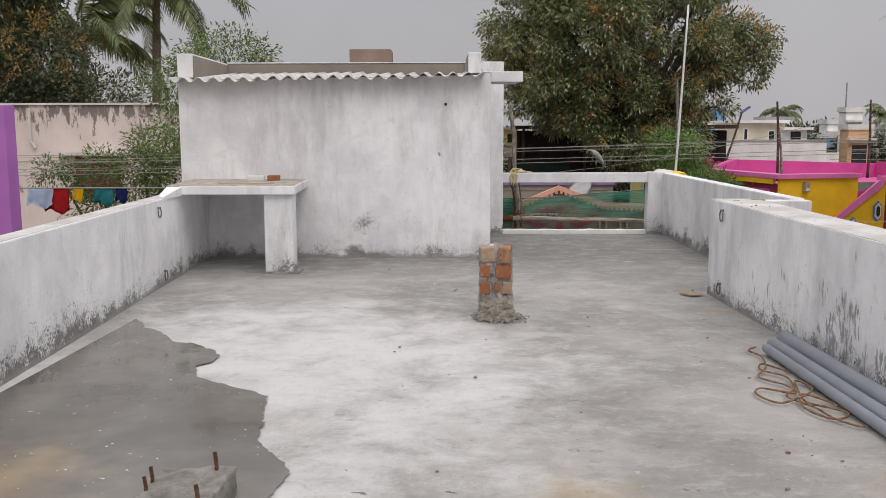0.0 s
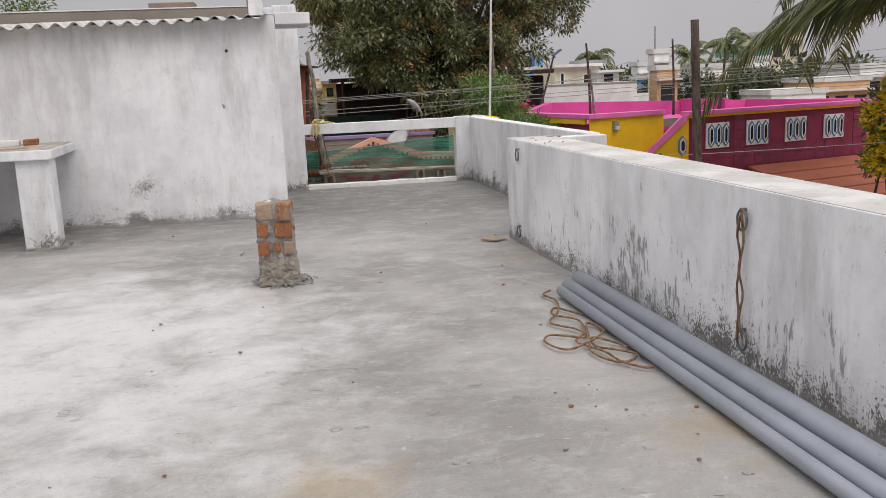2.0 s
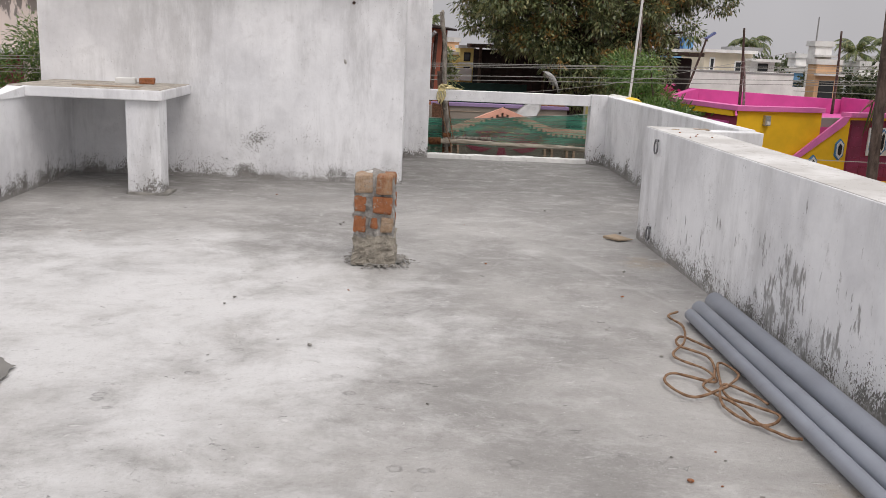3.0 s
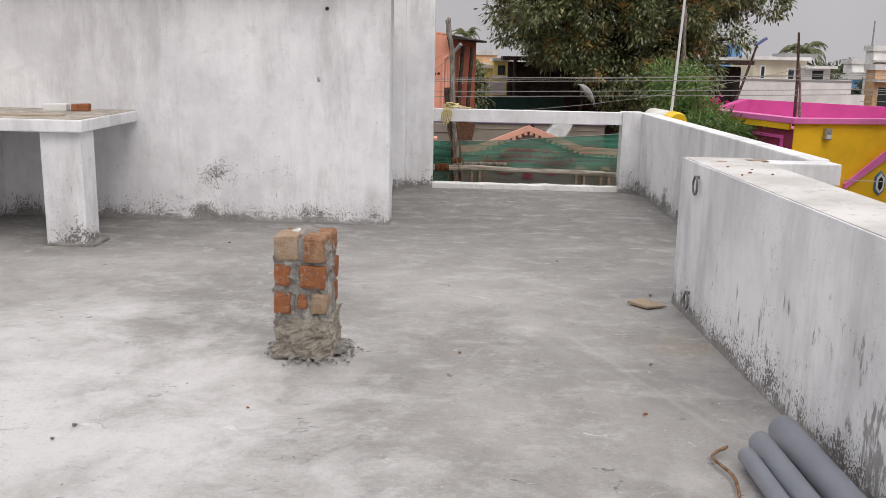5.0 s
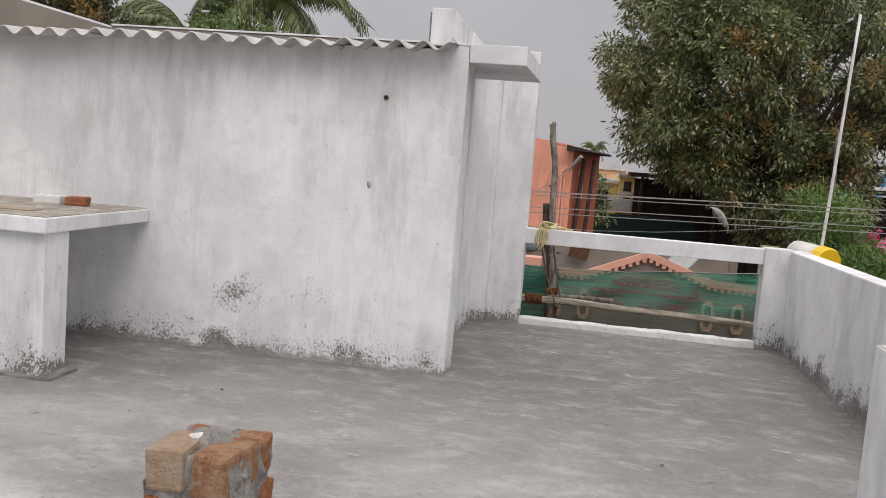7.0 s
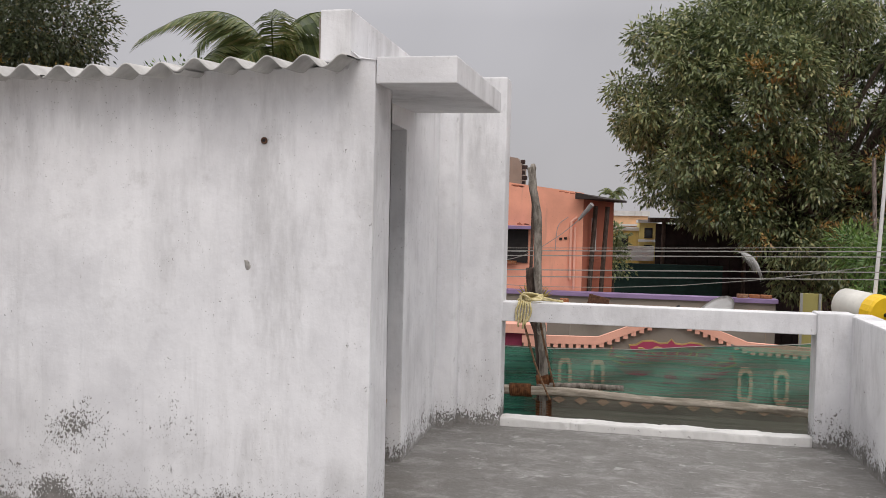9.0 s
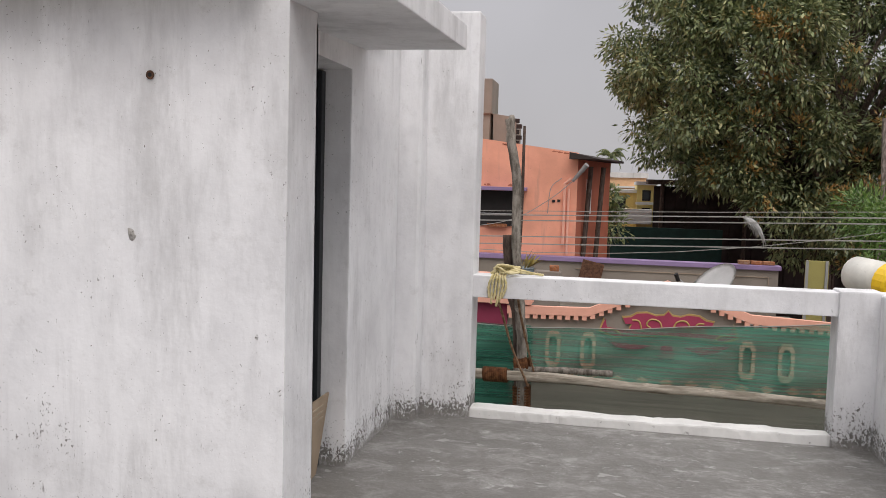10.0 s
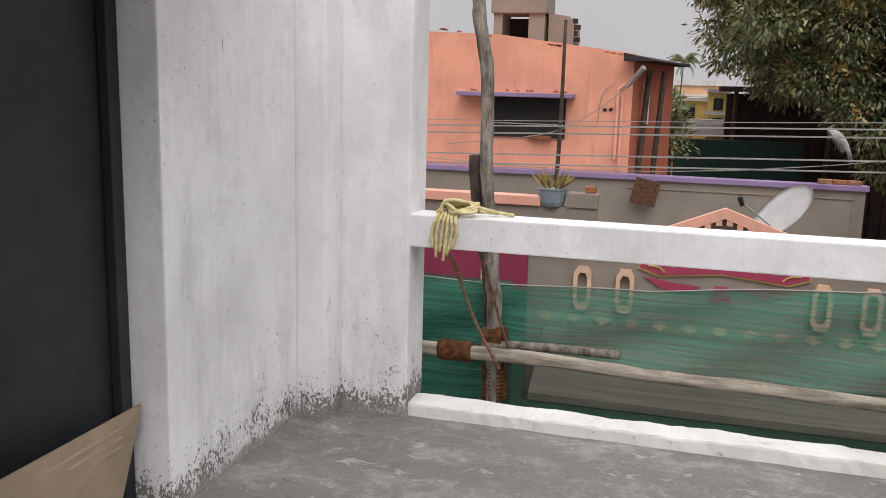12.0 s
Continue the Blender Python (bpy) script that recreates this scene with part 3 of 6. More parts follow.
solid("wall_ledge", prism([(2.875, 7.93), (3.34, 7.93), (3.34, 8.1), (2.875, 8.1)], 0.775, 0.9, 0.008), WHITE, "short white ledge joining two parapets")
solid("wall_right_far", prism([(3.2, 8.1), (3.17, 13.05), (3.34, 13.05), (3.34, 8.1)], -0.02, 0.912, 0.012), WHITE, "whitewashed parapet with peeling foot")
solid("wall_left_top", prism([(-2.455, -3.98), (-2.962, 10.48), (-3.118, 10.48), (-2.607, -3.98)], 0.8, LEFT_TOP + 0.004), TOP, "worn white top of the parapet")

# the opening in the far parapet: post, beam, sill
far = thing("wall_far", "white cement frame of an opening at the roof edge", "wall", at=(2, 12.95, 0), kind="structure")
part("post", box((2.95, 12.86, -0.02), (3.19, 13.05, 0.925), 0.01), WHITE, far)
part("beam", box((0.79, 12.88, 0.772), (2.98, 13.04, 0.912), 0.006), WHITE, far)
sill = box((0.79, 12.885, -0.02), (2.98, 13.03, 0.06), 0.012)
bmesh.ops.subdivide_edges(sill, edges=[e for e in sill.edges if e.calc_length() > 1.0], cuts=60)
part("sill", roughen(roughen(sill, 0.01, 5), 0.007, 21), paint("chipped_sill_paint", (0.74, 0.735, 0.72), 0.85, (0.28, 0.265, 0.245), 0.6, 4.0), far)
tall = thing("wall_pillar", "tall whitewashed pillar beside the opening", "pillar", at=(0.6, 12.98, 0), kind="structure")
part("shaft", box((0.476, 12.87, -0.02), (0.798, 13.1, 2.54), 0.012), WHITE, tall)
part("rebate", box((0.3, 12.72, -0.02), (0.48, 13.06, 2.5), 0.02), WHITE, tall)

# ---- the small room on the roof ----
room = thing("rooftop_room", "small whitewashed room with a corrugated roof", "room", at=(-1.4, 11.4, 0), kind="structure")
part("front_wall", upright([(-3.26, -0.02), (0.497, -0.02), (0.497, 2.1), (0.495, 2.232), (0.42, 2.24), (0.36, 2.29), (0.36, 2.197), (-3.26, 2.152)], 10.5, 10.785, 0.008), WHITE, room)
part("left_wall", box((-3.26, 10.787, -0.02), (-3.08, 12.3, 2.2)), WHITE, room)
part("left_parapet", box((-3.26, 10.49, 2.18), (-3.075, 12.3, 2.462), 0.008), WHITE, room)
part("right_parapet", box((0.225, 10.49, 2.225), (0.375, 12.3, 2.468), 0.008), WHITE, room)
part("back_parapet", box((-3.07, 12.15, 2.1), (0.22, 12.3, 2.462), 0.008), TAUPE, room)
part("parapet_cap", box((-3.07, 12.14, 2.465), (0.22, 12.31, 2.48)), WHITE, room)
part("parapet_lining_left", box((-3.073, 10.51, 2.13), (-3.066, 12.14, 2.44)), TAUPE, room)
part("parapet_lining_right", box((0.212, 10.51, 2.2), (0.222, 12.14, 2.44)), TAUPE, room)
part("back_wall", box((-3.26, 12.12, -0.02), (0.1, 12.3, 2.098)), WHITE, room)
part("side_wall", box((0.1, 11.75, -0.02), (0.338, 12.717, 2.3), 0.008), WHITE, room)
part("door_lintel", box((0.1, 10.787, 2.04), (0.34, 11.747, 2.2)), WHITE, room)
canopy = prism([(0.499, 10.49), (0.88, 10.49), (0.88, 11.95), (0.342, 11.95), (0.342, 10.79), (0.499, 10.79)], 2.122, 2.245, 0.006)
for v in canopy.verts:
    v.co.z += 0.03 * (v.co.y - 10.49)
part("door_canopy", canopy, WHITE, room)
# a flat dark grey leaf fills the doorway
door = part("door", box((0.12, 10.79, 0.03), (0.16, 11.74, 2.03), 0.004), DOORWAY_DARK, room, "dark grey leaf filling the doorway")
part("door_frame", box((0.165, 11.69, 0.0), (0.2, 11.746, 2.03), 0.004), DOORWAY_DARK, door)

# corrugated cement sheets, their front edge just past the wall
def corrugated(x0, x1, y0, y1, z_front, z_back, lift):
    bm, pitch, amp, th = bmesh.new(), 0.177, 0.028, 0.008
    n = int((x1 - x0) / pitch * 12)
    rows = []
    for yy, zz in ((y0, z_front), ((y0 + y1) / 2, (z_front + z_back) / 2), (y1, z_back)):
        for s in (0, th):
            rows.append([bm.verts.new((x0 + (x1 - x0) * i / n, yy, zz + lift * (i / n) + s + amp * math.sin((x0 + (x1 - x0) * i / n) / pitch * math.tau))) for i in range(n + 1)])
    for a, b in ((0, 2), (2, 4), (1, 3), (3, 5), (0, 1), (4, 5)):
        for i in range(n):
            bm.faces.new((rows[a][i], rows[a][i + 1], rows[b][i + 1], rows[b][i]))
    return bm


for i, (a, b, dy, dz) in enumerate(((-3.33, -2.12, 0, 0), (-2.2, -1.1, -0.012, 0.009), (-1.18, -0.36, 0.008, 0.0), (-0.44, 0.42, -0.006, 0.009))):
    part("roof_sheet", corrugated(a, b, 10.3 + dy, 12.14, 2.132 + 0.013 * i + dz, 2.3 + dz, 0.012), ASBESTOS, room, "weathered grey corrugated cement sheet", True)

# ---- cement bench slab in the corner ----
bench = thing("cement_bench", "white cement slab on one square leg", "bench", at=(-1.85, 9.4, 0))
part("slab", prism([(-2.9, 9.2), (-1.66, 9.2), (-1.725, 10.49), (-2.94, 10.49)], 0.868, 0.96, 0.01), WHITE, bench)
part("slab_top", prism([(-2.87, 9.21), (-1.675, 9.215), (-1.738, 10.48), (-3.11, 10.48), (-3.05, 9.25)], 0.88, [0.96, 0.966, 0.966, 0.964, 0.962]), raw_cement("tan_slab_cement", (0.5, 0.455, 0.395)), bench, "rough tan cement top")
part("slab_tail", prism([(-2.885, 8.62), (-2.872, 9.195), (-3.04, 9.235), (-2.99, 8.8)], 0.86, [0.885, 0.953, 0.953, 0.89]), WHITE, bench)
part("leg", box((-2.01, 9.26, 0.0), (-1.7, 9.5, 0.866), 0.012), WHITE, bench)
part("footing", roughen(box((-2.03, 9.25, -0.01), (-1.64, 9.54, 0.022), 0.01), 0.01, 9, 2), CEMENT, bench, "bare grey cement footing")

# ---- things on the terrace ----
def brick_bm(w, d, h, seed):
    bm = box((-w / 2, -d / 2, -h / 2), (w / 2, d / 2, h / 2), 0.014)
    for v in bm.verts:
        v.co += noise.noise_vector(v.co * 14 + Vector((seed * 3.1, 0, 0))) * 0.011
    return bm


pillar = thing("brick_pillar", "short unfinished pillar of red bricks and grey mortar", "pillar", at=(0.41, 7.0, 0))
core = bmesh.new()
box((0.274, 6.874, 0.0), (0.527, 7.15, 0.585), 0.01, core)
bmesh.ops.subdivide_edges(core, edges=list(core.edges), cuts=16, use_grid_fill=True)
roughen(core, 0.024, 26)
roughen(core, 0.014, 70)
part("mortar_core", core, MORTAR, pillar)
foot = prism([(0.262, 6.85), (0.546, 6.845), (0.552, 7.175), (0.268, 7.17)], 0.005, 0.2, 0.008)
bmesh.ops.subdivide_edges(foot, edges=list(foot.edges), cuts=14, use_grid_fill=True)
for v in foot.verts:
    k = 1 - 0.06 * max(0.0, v.co.z) / 0.2 - 0.03 * (abs(v.co.z - 0.1) < 0.012)
    v.co.x, v.co.y = 0.405 + (v.co.x - 0.405) * k, 7.01 + (v.co.y - 7.01) * k
roughen(foot, 0.018, 19)
roughen(foot, 0.012, 60)
part("plastered_foot", foot, MORTAR_TAN, pillar, "cement-smeared lower courses")
skirt = bmesh.new()
bmesh.ops.create_circle(skirt, cap_ends=True, segments=90, radius=1, matrix=Matrix.Translation((0.41, 7.02, 0.008)))
for v in skirt.verts:
    d = Vector((v.co.x - 0.41, v.co.y - 7.02, 0)) * (0.2 + 0.05 * noise.noise(Vector((v.co.x * 4, v.co.y * 4, 3))) + 0.03 * noise.noise(Vector((v.co.x * 15, v.co.y * 15, 7))))
    v.co = Vector((0.41, 7.02, 0.008)) + d
bmesh.ops.inset_region(skirt, faces=list(skirt.faces), thickness=0.03, depth=0.012)
part("mortar_spill", skirt, CEMENT, pillar)
# width, depth, height; x, y, z; turn
for k, (w, d, h, x, y, z, a) in enumerate((
        (0.112, 0.2, 0.115, 0.327, 6.958, 0.55, 3), (0.105, 0.2, 0.125, 0.475, 6.951, 0.548, -5),
        (0.075, 0.2, 0.105, 0.307, 6.961, 0.418, 2), (0.125, 0.2, 0.11, 0.458, 6.954, 0.41, -2),
        (0.082, 0.2, 0.108, 0.31, 6.961, 0.285, -2), (0.05, 0.2, 0.07, 0.4, 6.956, 0.292, 3), (0.08, 0.2, 0.105, 0.487, 6.956, 0.277, 0),
        (0.1, 0.085, 0.105, 0.49, 7.115, 0.41, 3), (0.1, 0.085, 0.1, 0.488, 7.115, 0.285, 0), (0.1, 0.08, 0.11, 0.485, 7.115, 0.545, 6),
        (0.1, 0.085, 0.105, 0.325, 7.115, 0.415, 0), (0.1, 0.085, 0.105, 0.325, 7.115, 0.285, 0), (0.1, 0.085, 0.11, 0.33, 7.115, 0.54, 0))):
    b = part("brick", brick_bm(w, d, h, k), BRICK_PALE if k in (0, 6) else BRICK, pillar)
    b.matrix_basis = pose(x, y, z, 0, 0, a)
lump = bmesh.new()
bmesh.ops.create_icosphere(lump, subdivisions=3, radius=0.06, matrix=Matrix.Translation((0.4, 7.03, 0.6)) @ Matrix.Diagonal((1.2, 1.1, 0.5, 1)))
part("mortar_lump", roughen(lump, 0.02, 22), MORTAR, pillar)

pp = bmesh.new()
bmesh.ops.create_icosphere(pp, subdivisions=3, radius=0.05, matrix=Matrix.Translation((0.39, 7.0, 0.612)) @ Matrix.Diagonal((1.1, 0.5, 0.3, 1)))
part("plaster_lump", roughen(pp, 0.014, 28), OFFWHITE, pillar, "white plaster lump")

place(pillar, Matrix.Translation((-0.024, 0, 0)) @ BASE[pillar.name])

# crumbs of mortar fallen round the pillar
crumbs, rc = bmesh.new(), random.Random(8)
for i in range(150):
    an, rr_, sz = rc.uniform(0, math.tau), rc.gauss(0.205, 0.03), rc.uniform(0.003, 0.011)
    bmesh.ops.create_icosphere(crumbs, subdivisions=1, radius=sz, matrix=Matrix.Translation((0.41 + rr_ * math.cos(an), 7.0 + rr_ * math.sin(an), 0.012 + sz * 0.3)) @ Matrix.Diagonal((rc.uniform(0.7, 1.5), rc.uniform(0.7, 1.5), 0.8, 1)))
tagged(part("mortar_crumbs", crumbs, CEMENT), "dark mortar crumbs round the foot of the pillar", "rubble", kind="stuff")

# cut cement stub with bars
stub = thing("cement_stub", "broken cement stub with rusty bars sticking out", "column stub", at=(-1.05, 3.35, 0))
sb = prism([(-1.235, 3.1), (-0.9, 3.08), (-0.88, 3.5), (-1.2, 3.51)], -0.01, [0.1, 0.12, 0.125, 0.11], 0.012)
part("block", roughen(sb, 0.014, 12, 3), CEMENT, stub)
for x, y, h, r in ((-0.955, 3.45, 0.2, 0.009), (-1.2, 3.36, 0.17, 0.008), (-1.2, 3.28, 0.16, 0.008), (-0.95, 3.15, 0.18, 0.009)):
    part("rebar", tube([(x, y, 0.08), (x + 0.004, y, h * 0.7), (x - 0.003, y + 0.004, h)], r, 7), RUST, stub, "rusty steel bar")

place(stub, Matrix.Translation((-0.052, 0, 0)) @ BASE[stub.name])

# standing water
pool = [(-2.60, 6.95), (-2.42, 6.62), (-2.2, 6.42), (-2.03, 6.2), (-1.8, 6.02), (-1.60, 5.76), (-1.68, 5.5), (-1.6, 5.25), (-1.3, 5.0), (-1.05, 4.82), (-1.06, 4.55), (-0.99, 4.25), (-0.9, 3.95),
        (-0.77, 3.72), (-0.75, 3.4), (-0.8, 2.9), (-0.95, 2.2), (-1.3, 1.5), (-2.0, 1.0), (-2.58, 0.9), (-2.72, 4.0)]
edge = [Vector((x, y, 0.012)) for x, y in pool]
fine = []
for i, a in enumerate(edge):
    b = edge[(i + 1) % len(edge)]
    for k in range(16):
        q = a.lerp(b, k / 16)
        n = noise.noise_vector(q * 4.5) * 0.06 + noise.noise_vector(q * 13) * 0.022 + noise.noise_vector(q * 40) * 0.01
        fine.append(q + Vector((n.x, n.y, 0)) * (1 if q.x > -2.55 else 0))
pb = bmesh.new()
pb.faces.new([pb.verts.new(q) for q in fine])
tagged(part("water", pb, WET), "shallow rain water standing on the cement floor", "puddle", kind="structure")

# grey plastic pipes along the parapet
def pipe(a, b, r, label):
    t = thing("plastic_pipe", label, "pipe", "pipes along the parapet", at=a)
    d = (Vector(b) - Vector(a))
    n, bm = 24, bmesh.new()
    side = d.normalized().cross(Vector((0, 0, 1))).normalized()
    up = side.cross(d.normalized())
    loops = []
    for p, k in ((a, r), (b, r), (b, r * 0.92), (a, r * 0.92)):
        loops.append([bm.verts.new(Vector(p) + (side * math.cos(j * math.tau / n) + up * math.sin(j * math.tau / n)) * k) for j in range(n)])
    for i in range(4):
        u, w = loops[i], loops[(i + 1) % 4]
        for j in range(n):
            bm.faces.new((u[j], u[(j + 1) % n], w[(j + 1) % n], w[j]))
    return part("tube", bm, PVC, t, "", True)


pipe((2.405, 6.03, 0.068), (2.44, 0.1, 0.068), 0.056, "thick grey plastic pipe lying on the floor")
pipe((2.285, 5.93, 0.055), (2.315, 0.0, 0.055), 0.043, "grey plastic pipe lying on the floor")
pipe((2.205, 5.83, 0.045), (2.222, -0.1, 0.045), 0.033, "thin grey plastic pipe lying on the floor")

# loose rope by the pipes
def rope(name, pts, r, mat, label, parent=None, n=7, category="rope"):
    line = curve(pts, n)
    ob = part(name, tube(line, r, 7, None, 0.22, 3), mat, parent, "" if parent is None else label, True)
    return ob if parent is not None else tagged(ob, label, category)


H = 0.022
rope("jute_rope", [(2.17, 5.95, H), (2.09, 5.86, H), (2.12, 5.68, H), (2.05, 5.42, H), (1.93, 5.2, H), (2.03, 5.02, H), (2.02, 4.86, H), (1.86, 4.96, H), (1.79, 4.84, H), (1.86, 4.68, H), (2.0, 4.74, H + 0.012), (2.1, 4.86, H),
                   (2.17, 4.98, H), (2.13, 5.12, H), (2.05, 4.9, H + 0.015), (2.02, 4.7, H), (2.1, 4.6, H), (2.17, 4.5, H), (2.08, 4.4, H), (2.0, 4.46, H), (1.97, 4.62, H), (2.04, 4.8, H + 0.014), (2.14, 4.72, H), (2.17, 4.62, H)],
     0.0062, JUTE, "loose brown jute rope lying in loops")
rope("jute_rope", [(2.16, 5.32, H), (2.06, 5.5, H), (2.0, 5.36, H), (2.1, 5.2, H), (2.05, 4.95, H), (1.95, 4.8, H), (2.03, 4.6, H), (2.05, 4.42, H), (2.12, 4.3, H), (2.17, 4.28, H)], 0.0062, JUTE, "loose brown jute rope lying in loops")

# wall rings
def wall_x(y):
    return 2.458 + (8.1 - y) * 0.0332


def iron_ring(y, z, label):
    x = wall_x(y)
    t = thing("iron_ring", label, "ring", "iron rings in the parapets", at=(x, y, z))
    part("hoop", ring(0.044, 0.0062, (x - 0.02, y, z - 0.02), "x", None, 18, 1.12), IRON, t, "", True)
    part("eye", tube([(x + 0.02, y, z + 0.03), (x - 0.03, y, z + 0.03)], 0.009, 8), IRON, t)
    return t


iron_ring(7.74, 0.8, "grey iron ring hanging on the white parapet")
iron_ring(7.74, 0.13, "grey iron ring low on the white parapet")
iron_ring(4.2, 0.75, "grey iron ring that holds a rope")
iron_ring(4.18, 0.17, "grey iron ring at the foot of the parapet")
xh = wall_x(4.2) - 0.022
rope("hanging_rope", [(xh, 4.2, 0.775), (xh - 0.012, 4.215, 0.67), (xh, 4.205, 0.55), (xh - 0.008, 4.215, 0.4), (xh, 4.21, 0.28), (xh - 0.005, 4.215, 0.14)], 0.006, JUTE, "brown rope hanging from an iron ring")
rope("hanging_rope", [(xh - 0.006, 4.19, 0.77), (xh, 4.18, 0.62), (xh - 0.012, 4.195, 0.5), (xh, 4.175, 0.38), (xh - 0.008, 4.19, 0.26), (xh, 4.17, 0.16)], 0.0055, JUTE, "brown rope hanging from an iron ring")
for y, z in ((8.42, 0.77), (8.55, 0.12)):
    x = -2.95 + (10.5 - y) * 0.0352
    t = thing("iron_ring", "grey iron ring on the left white parapet", "ring", "iron rings in the parapets", at=(x, y, z))
    t["label"] = "grey iron ring on a stained white parapet"
    part("hoop", ring(0.044, 0.0062, (x + 0.02, y, z - 0.02), "x", None, 18, 1.12), IRON, t, "", True)
    part("eye", tube([(x - 0.02, y, z + 0.03), (x + 0.03, y, z + 0.03)], 0.009, 8), IRON, t)

# bolt hole and chipped patch in the room's front wall
hb = thing("pipe_stub", "short rusty pipe stub in the white wall", "pipe stub", at=(-0.046, 10.5, 1.858))
part("socket", ring(0.012, 0.005, (-0.046, 10.49, 1.858), "y"), RUST, hb)
part("bore", tube([(-0.046, 10.53, 1.858), (-0.046, 10.488, 1.858)], 0.009, 10), DARK, hb)
chip = bmesh.new()
bmesh.ops.create_icosphere(chip, subdivisions=3, radius=0.026, matrix=Matrix.Translation((-0.12, 10.5, 1.27)) @ Matrix.Diagonal((0.8, 0.2, 1.2, 1)))
tagged(part("plaster_chip", roughen(chip, 0.018, 30), PALECEMENT), "chipped grey plaster knob on the wall", "plaster chip")

# small debris
cb = prism([(2.17, 8.02), (2.28, 8.08), (2.4, 7.97), (2.27, 7.91)], 0.008, [0.026, 0.03, 0.014, 0.02])
tagged(part("cardboard_scrap", cb, CARDBOARD), "curled scrap of brown cardboard on the floor", "scrap")
bb = part("loose_brick", brick_bm(0.14, 0.09, 0.07, 31), BRICK)
bb.matrix_basis = pose(-2.07, 10.15, 0.995, 0, 0, 8)
tagged(bb, "single red brick lying on the cement slab", "brick")
wb = part("white_brick", roughen(box((-2.38, 10.1, 0.96), (-2.18, 10.2, 1.025), 0.012), 0.006, 12, 2), OFFWHITE)
tagged(wb, "white painted half brick lying on the slab", "brick")
pl = part("roof_plank", box((-2.55, 9.45, 0.964), (-1.95, 9.6, 0.972)), CARDBOARD)
tagged(pl, "thin brown board lying on the slab", "board")
# folded carton leaning in the doorway
cbm = bmesh.new()
q = [cbm.verts.new(p) for p in ((0.30, 10.8, 0.01), (0.24, 11.58, 0.01), (0.255, 11.72, 0.395), (0.27, 10.81, 0.41))]
r = [cbm.verts.new(v.co + Vector((-0.012, 0, 0.0))) for v in q]
cbm.faces.new(q)
cbm.faces.new(r[::-1])
for i in range(4):
    cbm.faces.new((q[i], q[(i + 1) % 4], r[(i + 1) % 4], r[i]))
carton = tagged(part("cardboard_sheet", cbm, CARDBOARD), "brown cardboard sheet leaning in the doorway", "cardboard")
for z in (0.3, 0.33, 0.36):
    part("print_bar", box((0.262, 10.95 + (z - 0.3), z - 0.004), (0.2665, 11.6, z + 0.004)), PRINT, carton, "faint pale print")

# ---- poles, logs and net outside the opening ----
wp = thing("wooden_pole", "grey weathered pole with lichen spots", "pole", at=(1.12, 13.4, GROUND))
part("stem", tube(curve([(1.12, 13.4, GROUND), (1.074, 13.4, 0.034), (1.048, 13.41, 0.558), (1.001, 13.41, 1.081), (0.991, 13.41, 1.5), (0.943, 13.4, 1.793), (0.943, 13.41, 1.95)], 5), [0.036] * 12 + [0.032] * 14 + [0.03, 0.028, 0.026, 0.024, 0.016], 10, None, 0.08), WOOD, wp, "", True)
part("fork", tube([(0.943, 13.4, 1.79), (0.912, 13.38, 1.92)], [0.024, 0.013], 8), WOOD, wp, "", True)
sp = part("wooden_post", tube(curve([(1.15, 13.47, GROUND), (1.047, 13.46, 0.145), (0.963, 13.46, 0.77), (0.932, 13.46, 1.135)], 5), 0.034, 9, None, 0.14), WOOD_DARK, None, "", True)
tagged(sp, "short dark wooden post tied to the pole", "post")
lg = part("long_log", tube(curve([(0.5, 13.32, 0.185), (0.966, 13.31, 0.191), (1.382, 13.3, 0.196), (1.9, 13.3, 0.175), (2.42, 13.29, 0.175), (3.2, 13.31, 0.14)], 5), [0.034] * 10 + [0.03] * 16, 10, None, 0.08), LOG, None, "", True)
tagged(lg, "long peeled log lying across the opening", "log")
l2 = part("short_log", tube(curve([(1.02, 13.34, 0.22), (1.279, 13.355, 0.24), (1.683, 13.35, 0.243)], 5), 0.021, 9, None, 0.1), WOOD, None, "", True)
tagged(l2, "short weathered stick beside the log", "stick")


def coil(a, b, r, turns, wire, bm=None):
    a, b = Vector(a), Vector(b)
    d = (b - a).normalized()
    s = d.orthogonal().normalized()
    u = d.cross(s)
    n = turns * 10
    return tube([a.lerp(b, i / n) + (s * math.cos(i / 10 * math.tau) + u * math.sin(i / 10 * math.tau)) * r for i in range(n + 1)], wire, 6, bm)


tagged(part("coir_binding", coil((0.82, 13.32, 0.189), (0.985, 13.31, 0.192), 0.042, 11, 0.011), COIR, None, "", True), "reddish coir wound round the log", "binding")
tagged(part("coir_binding", coil((1.075, 13.43, -0.08), (1.07, 13.43, 0.1), 0.055, 9, 0.01), COIR, None, "", True), "reddish coir wound round the poles", "binding")
tagged(part("coir_binding", coil((1.03, 13.4, 0.23), (1.12, 13.4, 0.25), 0.06, 5, 0.013), COIR, None, "", True), "reddish coir wound round the poles", "binding")
knot = thing("tied_rope", "pale yellow rope knotted over the white beam", "rope", at=(0.97, 12.95, 0.92))
for i in range(6):
    x = 0.915 + 0.016 * i
    rope("loop", [(x - 0.01, 13.055, 0.79), (x, 13.06, 0.91), (x + 0.01 * (i % 2), 12.97, 0.925 + 0.008 * (i % 3)), (x + 0.005, 12.868, 0.912), (x - 0.015 + 0.006 * i, 12.862 - 0.006 * (i % 2), 0.85), (x - 0.012, 12.864, 0.775 - 0.013 * (i * 3 % 5))], 0.0075, YROPE, "", knot)
